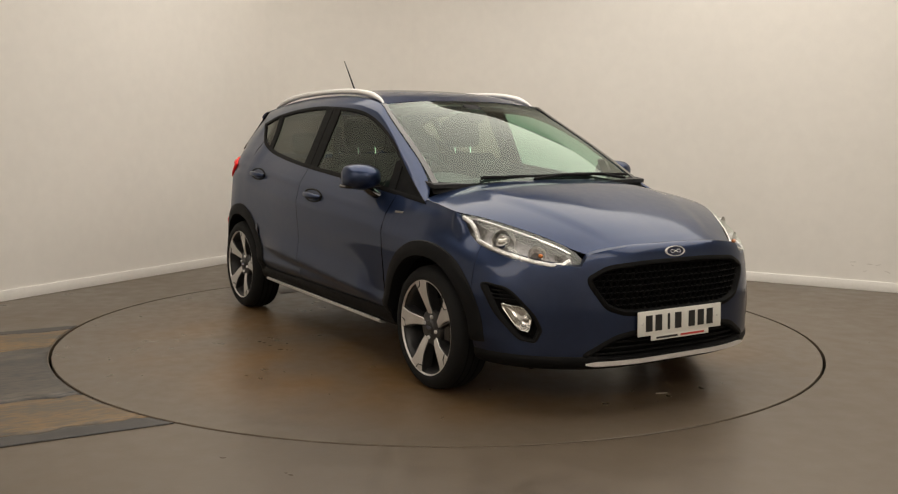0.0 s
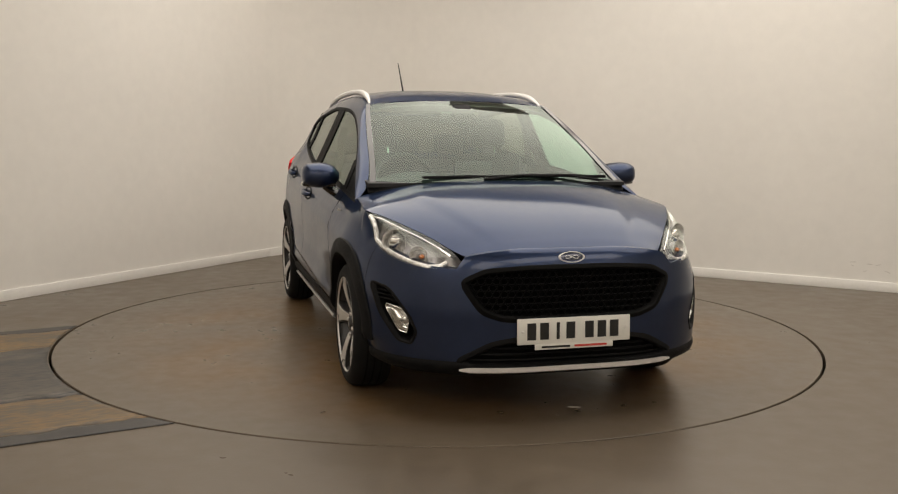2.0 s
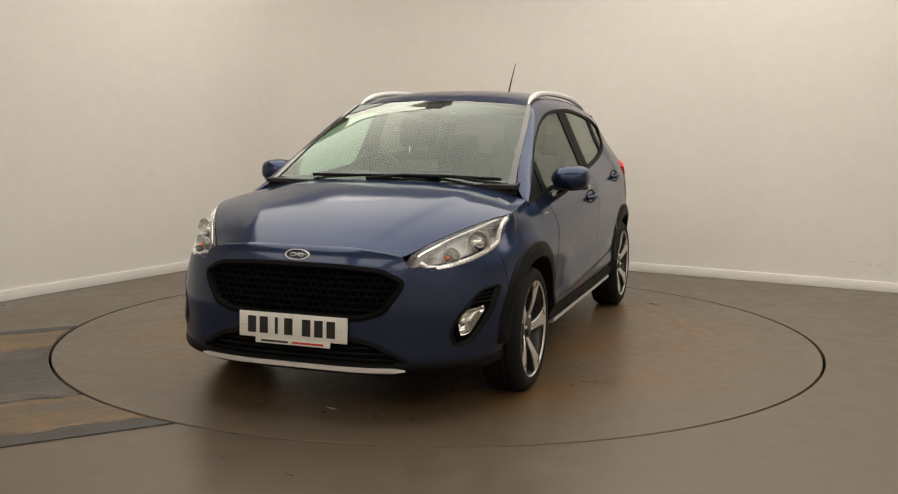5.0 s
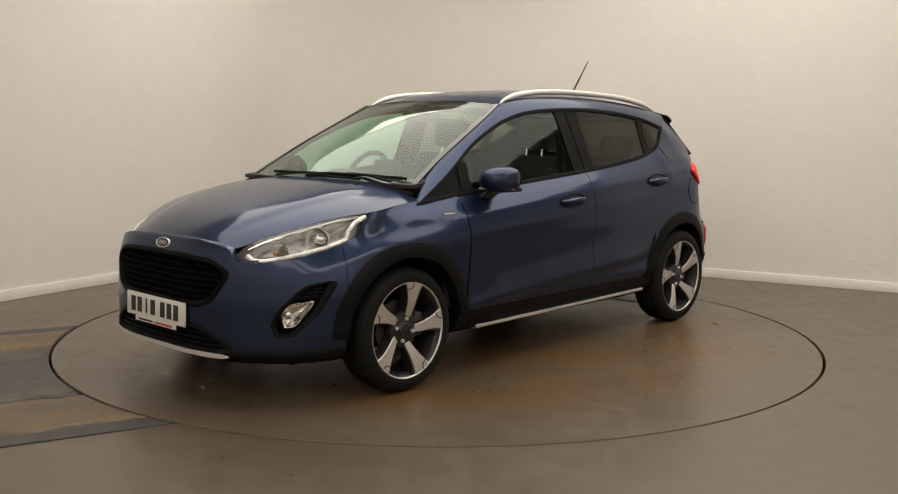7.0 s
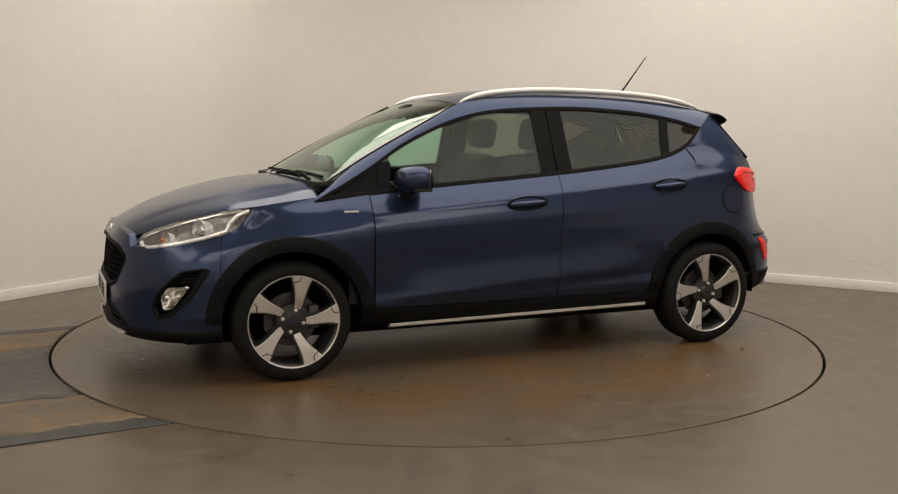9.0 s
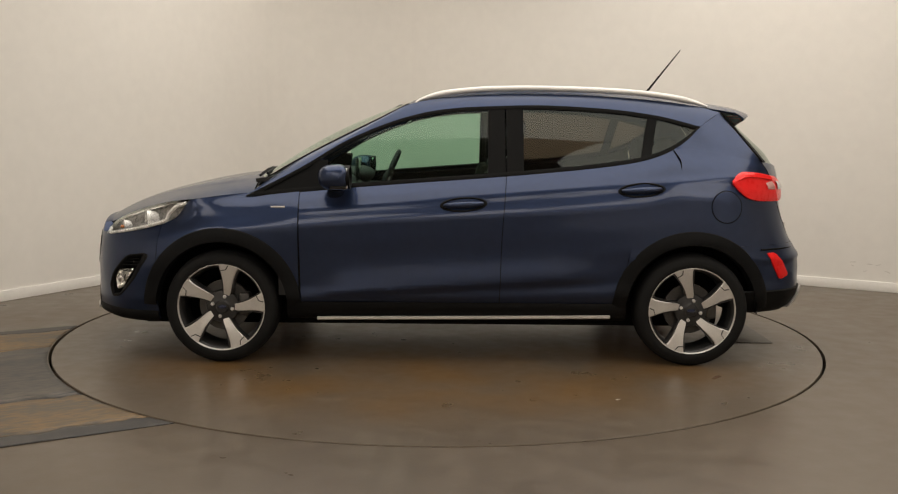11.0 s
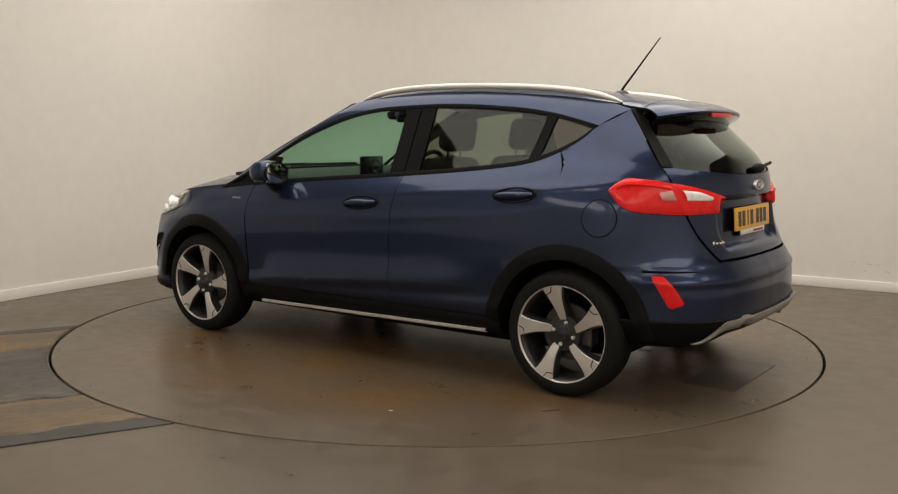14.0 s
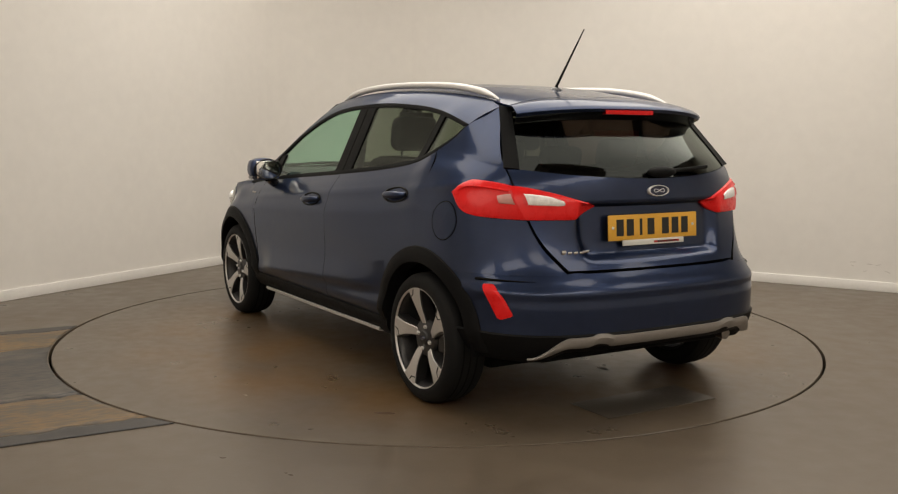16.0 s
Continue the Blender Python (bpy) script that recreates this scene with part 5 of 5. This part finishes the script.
# ---- underside and cabin ----
# underbody widened and trays added low, to block light and deepen the shade below
part("underbody", rbox((-1.45, -0.60, 0.165), (1.75, 0.60, 0.36), 0.03), DARK, car, "dark underbody")
part("floor_pan", rbox((-0.86, -0.70, 0.195), (0.86, 0.70, 0.34), 0.02), DARK, car, "dark floor pan")
part("front_shade_tray", rbox((1.62, -0.60, 0.200), (1.90, 0.60, 0.34), 0.03), DARK, car, "dark tray under the front bumper, added to block light")
part("rear_shade_tray", rbox((-1.84, -0.60, 0.272), (-1.45, 0.60, 0.5), 0.03), DARK, car, "dark tray under the rear bumper, added to block light")
part("engine_block", rbox((1.05, -0.52, 0.36), (1.82, 0.52, 0.68), 0.05), DARK, car, "dark engine bay filling")
part("boot_floor", rbox((-1.80, -0.53, 0.36), (-1.05, 0.53, 0.66), 0.04), DARK, car, "dark boot floor")
rows = [[(x, y, z) for y in np.linspace(-0.70, 0.70, 17)] for x, z in ((1.08, 0.955), (0.98, 0.968), (0.80, 0.965), (0.66, 0.945), (0.60, 0.90), (0.60, 0.70), (0.72, 0.55))]
dash = part("dashboard", grid(rows), DASH, car, "dark grey dashboard", solid=0.02)
part("instrument_hood", ball((0.62, -0.36, 0.955), (0.10, 0.19, 0.055)), DASH, dash)
part("screen", rbox((0.585, -0.11, 0.935), (0.605, 0.11, 1.07), 0.008), GLOSS_BLACK, dash, "upright black centre screen")
tor = [(0.0, 0.178 * math.cos(a), 0.178 * math.sin(a)) for a in np.linspace(0, 2 * math.pi, 41)]
MW = Matrix.Translation((0.44, -0.36, 0.935)) @ Matrix.Rotation(radians(-24), 4, "Y")
bm = tube(tor, 0.015, 10, cap=False)
bmesh.ops.transform(bm, matrix=MW, verts=bm.verts)
steer = part("steering_wheel", bm, DASH, car, "black steering wheel")
for m, c in ((merge(rbox((-0.02, -0.165, -0.02), (0.0, 0.165, 0.012), 0.006, MW), rbox((-0.02, -0.02, -0.165), (0.0, 0.02, 0.0), 0.006, MW)), SILVER), (ball((0.0, 0, -0.005), (0.03, 0.07, 0.06), m=MW), DASH)):
    part("steering_spoke" if c is SILVER else "steering_boss", m, c, steer)


def seat(x, y):
    e = new("seat")
    e.parent = car
    e.matrix_basis = pose(x, y, 0)
    e["label"] = "charcoal cloth front seat"
    part("cushion", rbox((-0.24, -0.25, 0.42), (0.27, 0.25, 0.58), 0.06, segs=3), SEAT, e)
    part("backrest", rbox((-0.07, -0.24, 0.0), (0.06, 0.24, 0.58), 0.055, pose(-0.24, 0, 0.53, 0, -16), segs=3), SEAT, e)
    for s in (-1, 1):
        part("bolster", rbox((-0.05, -0.045, 0.05), (0.10, 0.045, 0.50), 0.04, pose(-0.23, 0.215 * s, 0.53, 0, -16), segs=3), SEAT, e)
        part("headrest_post", tube([(-0.405, 0.06 * s, 1.07), (-0.425, 0.06 * s, 1.18)], 0.006, 8), CHROME, e)
    part("headrest", rbox((-0.05, -0.135, 0.0), (0.05, 0.135, 0.19), 0.045, pose(-0.425, 0, 1.125, 0, -10), segs=3), SEAT, e)


seat(0.12, 0.36)
seat(0.12, -0.36)
bench = new("rear_bench")
bench.parent = car
bench["label"] = "charcoal cloth rear bench"
part("cushion", rbox((-0.98, -0.62, 0.42), (-0.50, 0.62, 0.60), 0.06, segs=3), SEAT, bench)
part("backrest", rbox((-0.06, -0.60, 0.0), (0.06, 0.60, 0.50), 0.05, pose(-0.98, 0, 0.56, 0, -20), segs=3), SEAT, bench)
for y in (-0.36, 0.36, 0):
    part("headrest", rbox((-0.045, -0.12, 0.0), (0.045, 0.12, 0.15 if y else 0.11), 0.04, pose(-1.16, y, 1.06, 0, -12), segs=3), SEAT, bench)
part("parcel_shelf", rbox((-1.78, -0.50, 0.95), (-1.26, 0.50, 0.965), 0.005), DASH, car, "dark parcel shelf")
for sg in (1, -1):
    lining_low = lambda x: max(0.36, arch_z(x, -WB, 0.43))
    rows = [[flank(x, lining_low(x) + (0.89 - lining_low(x)) * t, -0.055) for x in np.linspace(0.95, -1.12, 30)] for t in (0, 0.45, 0.8, 1)]
    part("door_lining", grid(side(rows, sg)), DASH, car, "dark door lining", solid=0.015)
    part("belt_strap", tube([(-0.20, 0.60 * sg, 1.25), (-0.19, 0.66 * sg, 0.8)], 0.022, 6, 0.1), DARK, car)
mir = part("interior_mirror", rbox((-0.02, -0.12, -0.032), (0.012, 0.12, 0.032), 0.012, pose(0.30, 0, 1.315, 0, 8)), GLOSS_BLACK, car, "black interior mirror")
part("mirror_stalk", tube([(0.30, 0, 1.33), (0.34, 0, 1.375)], 0.012, 8), BLACK, mir)
part("sensor_housing", rbox((-0.05, -0.055, -0.02), (0.07, 0.055, 0.03), 0.012, pose(0.36, 0, 1.345, 0, 27)), BLACK, mir, "black sensor housing on the screen")

motions()
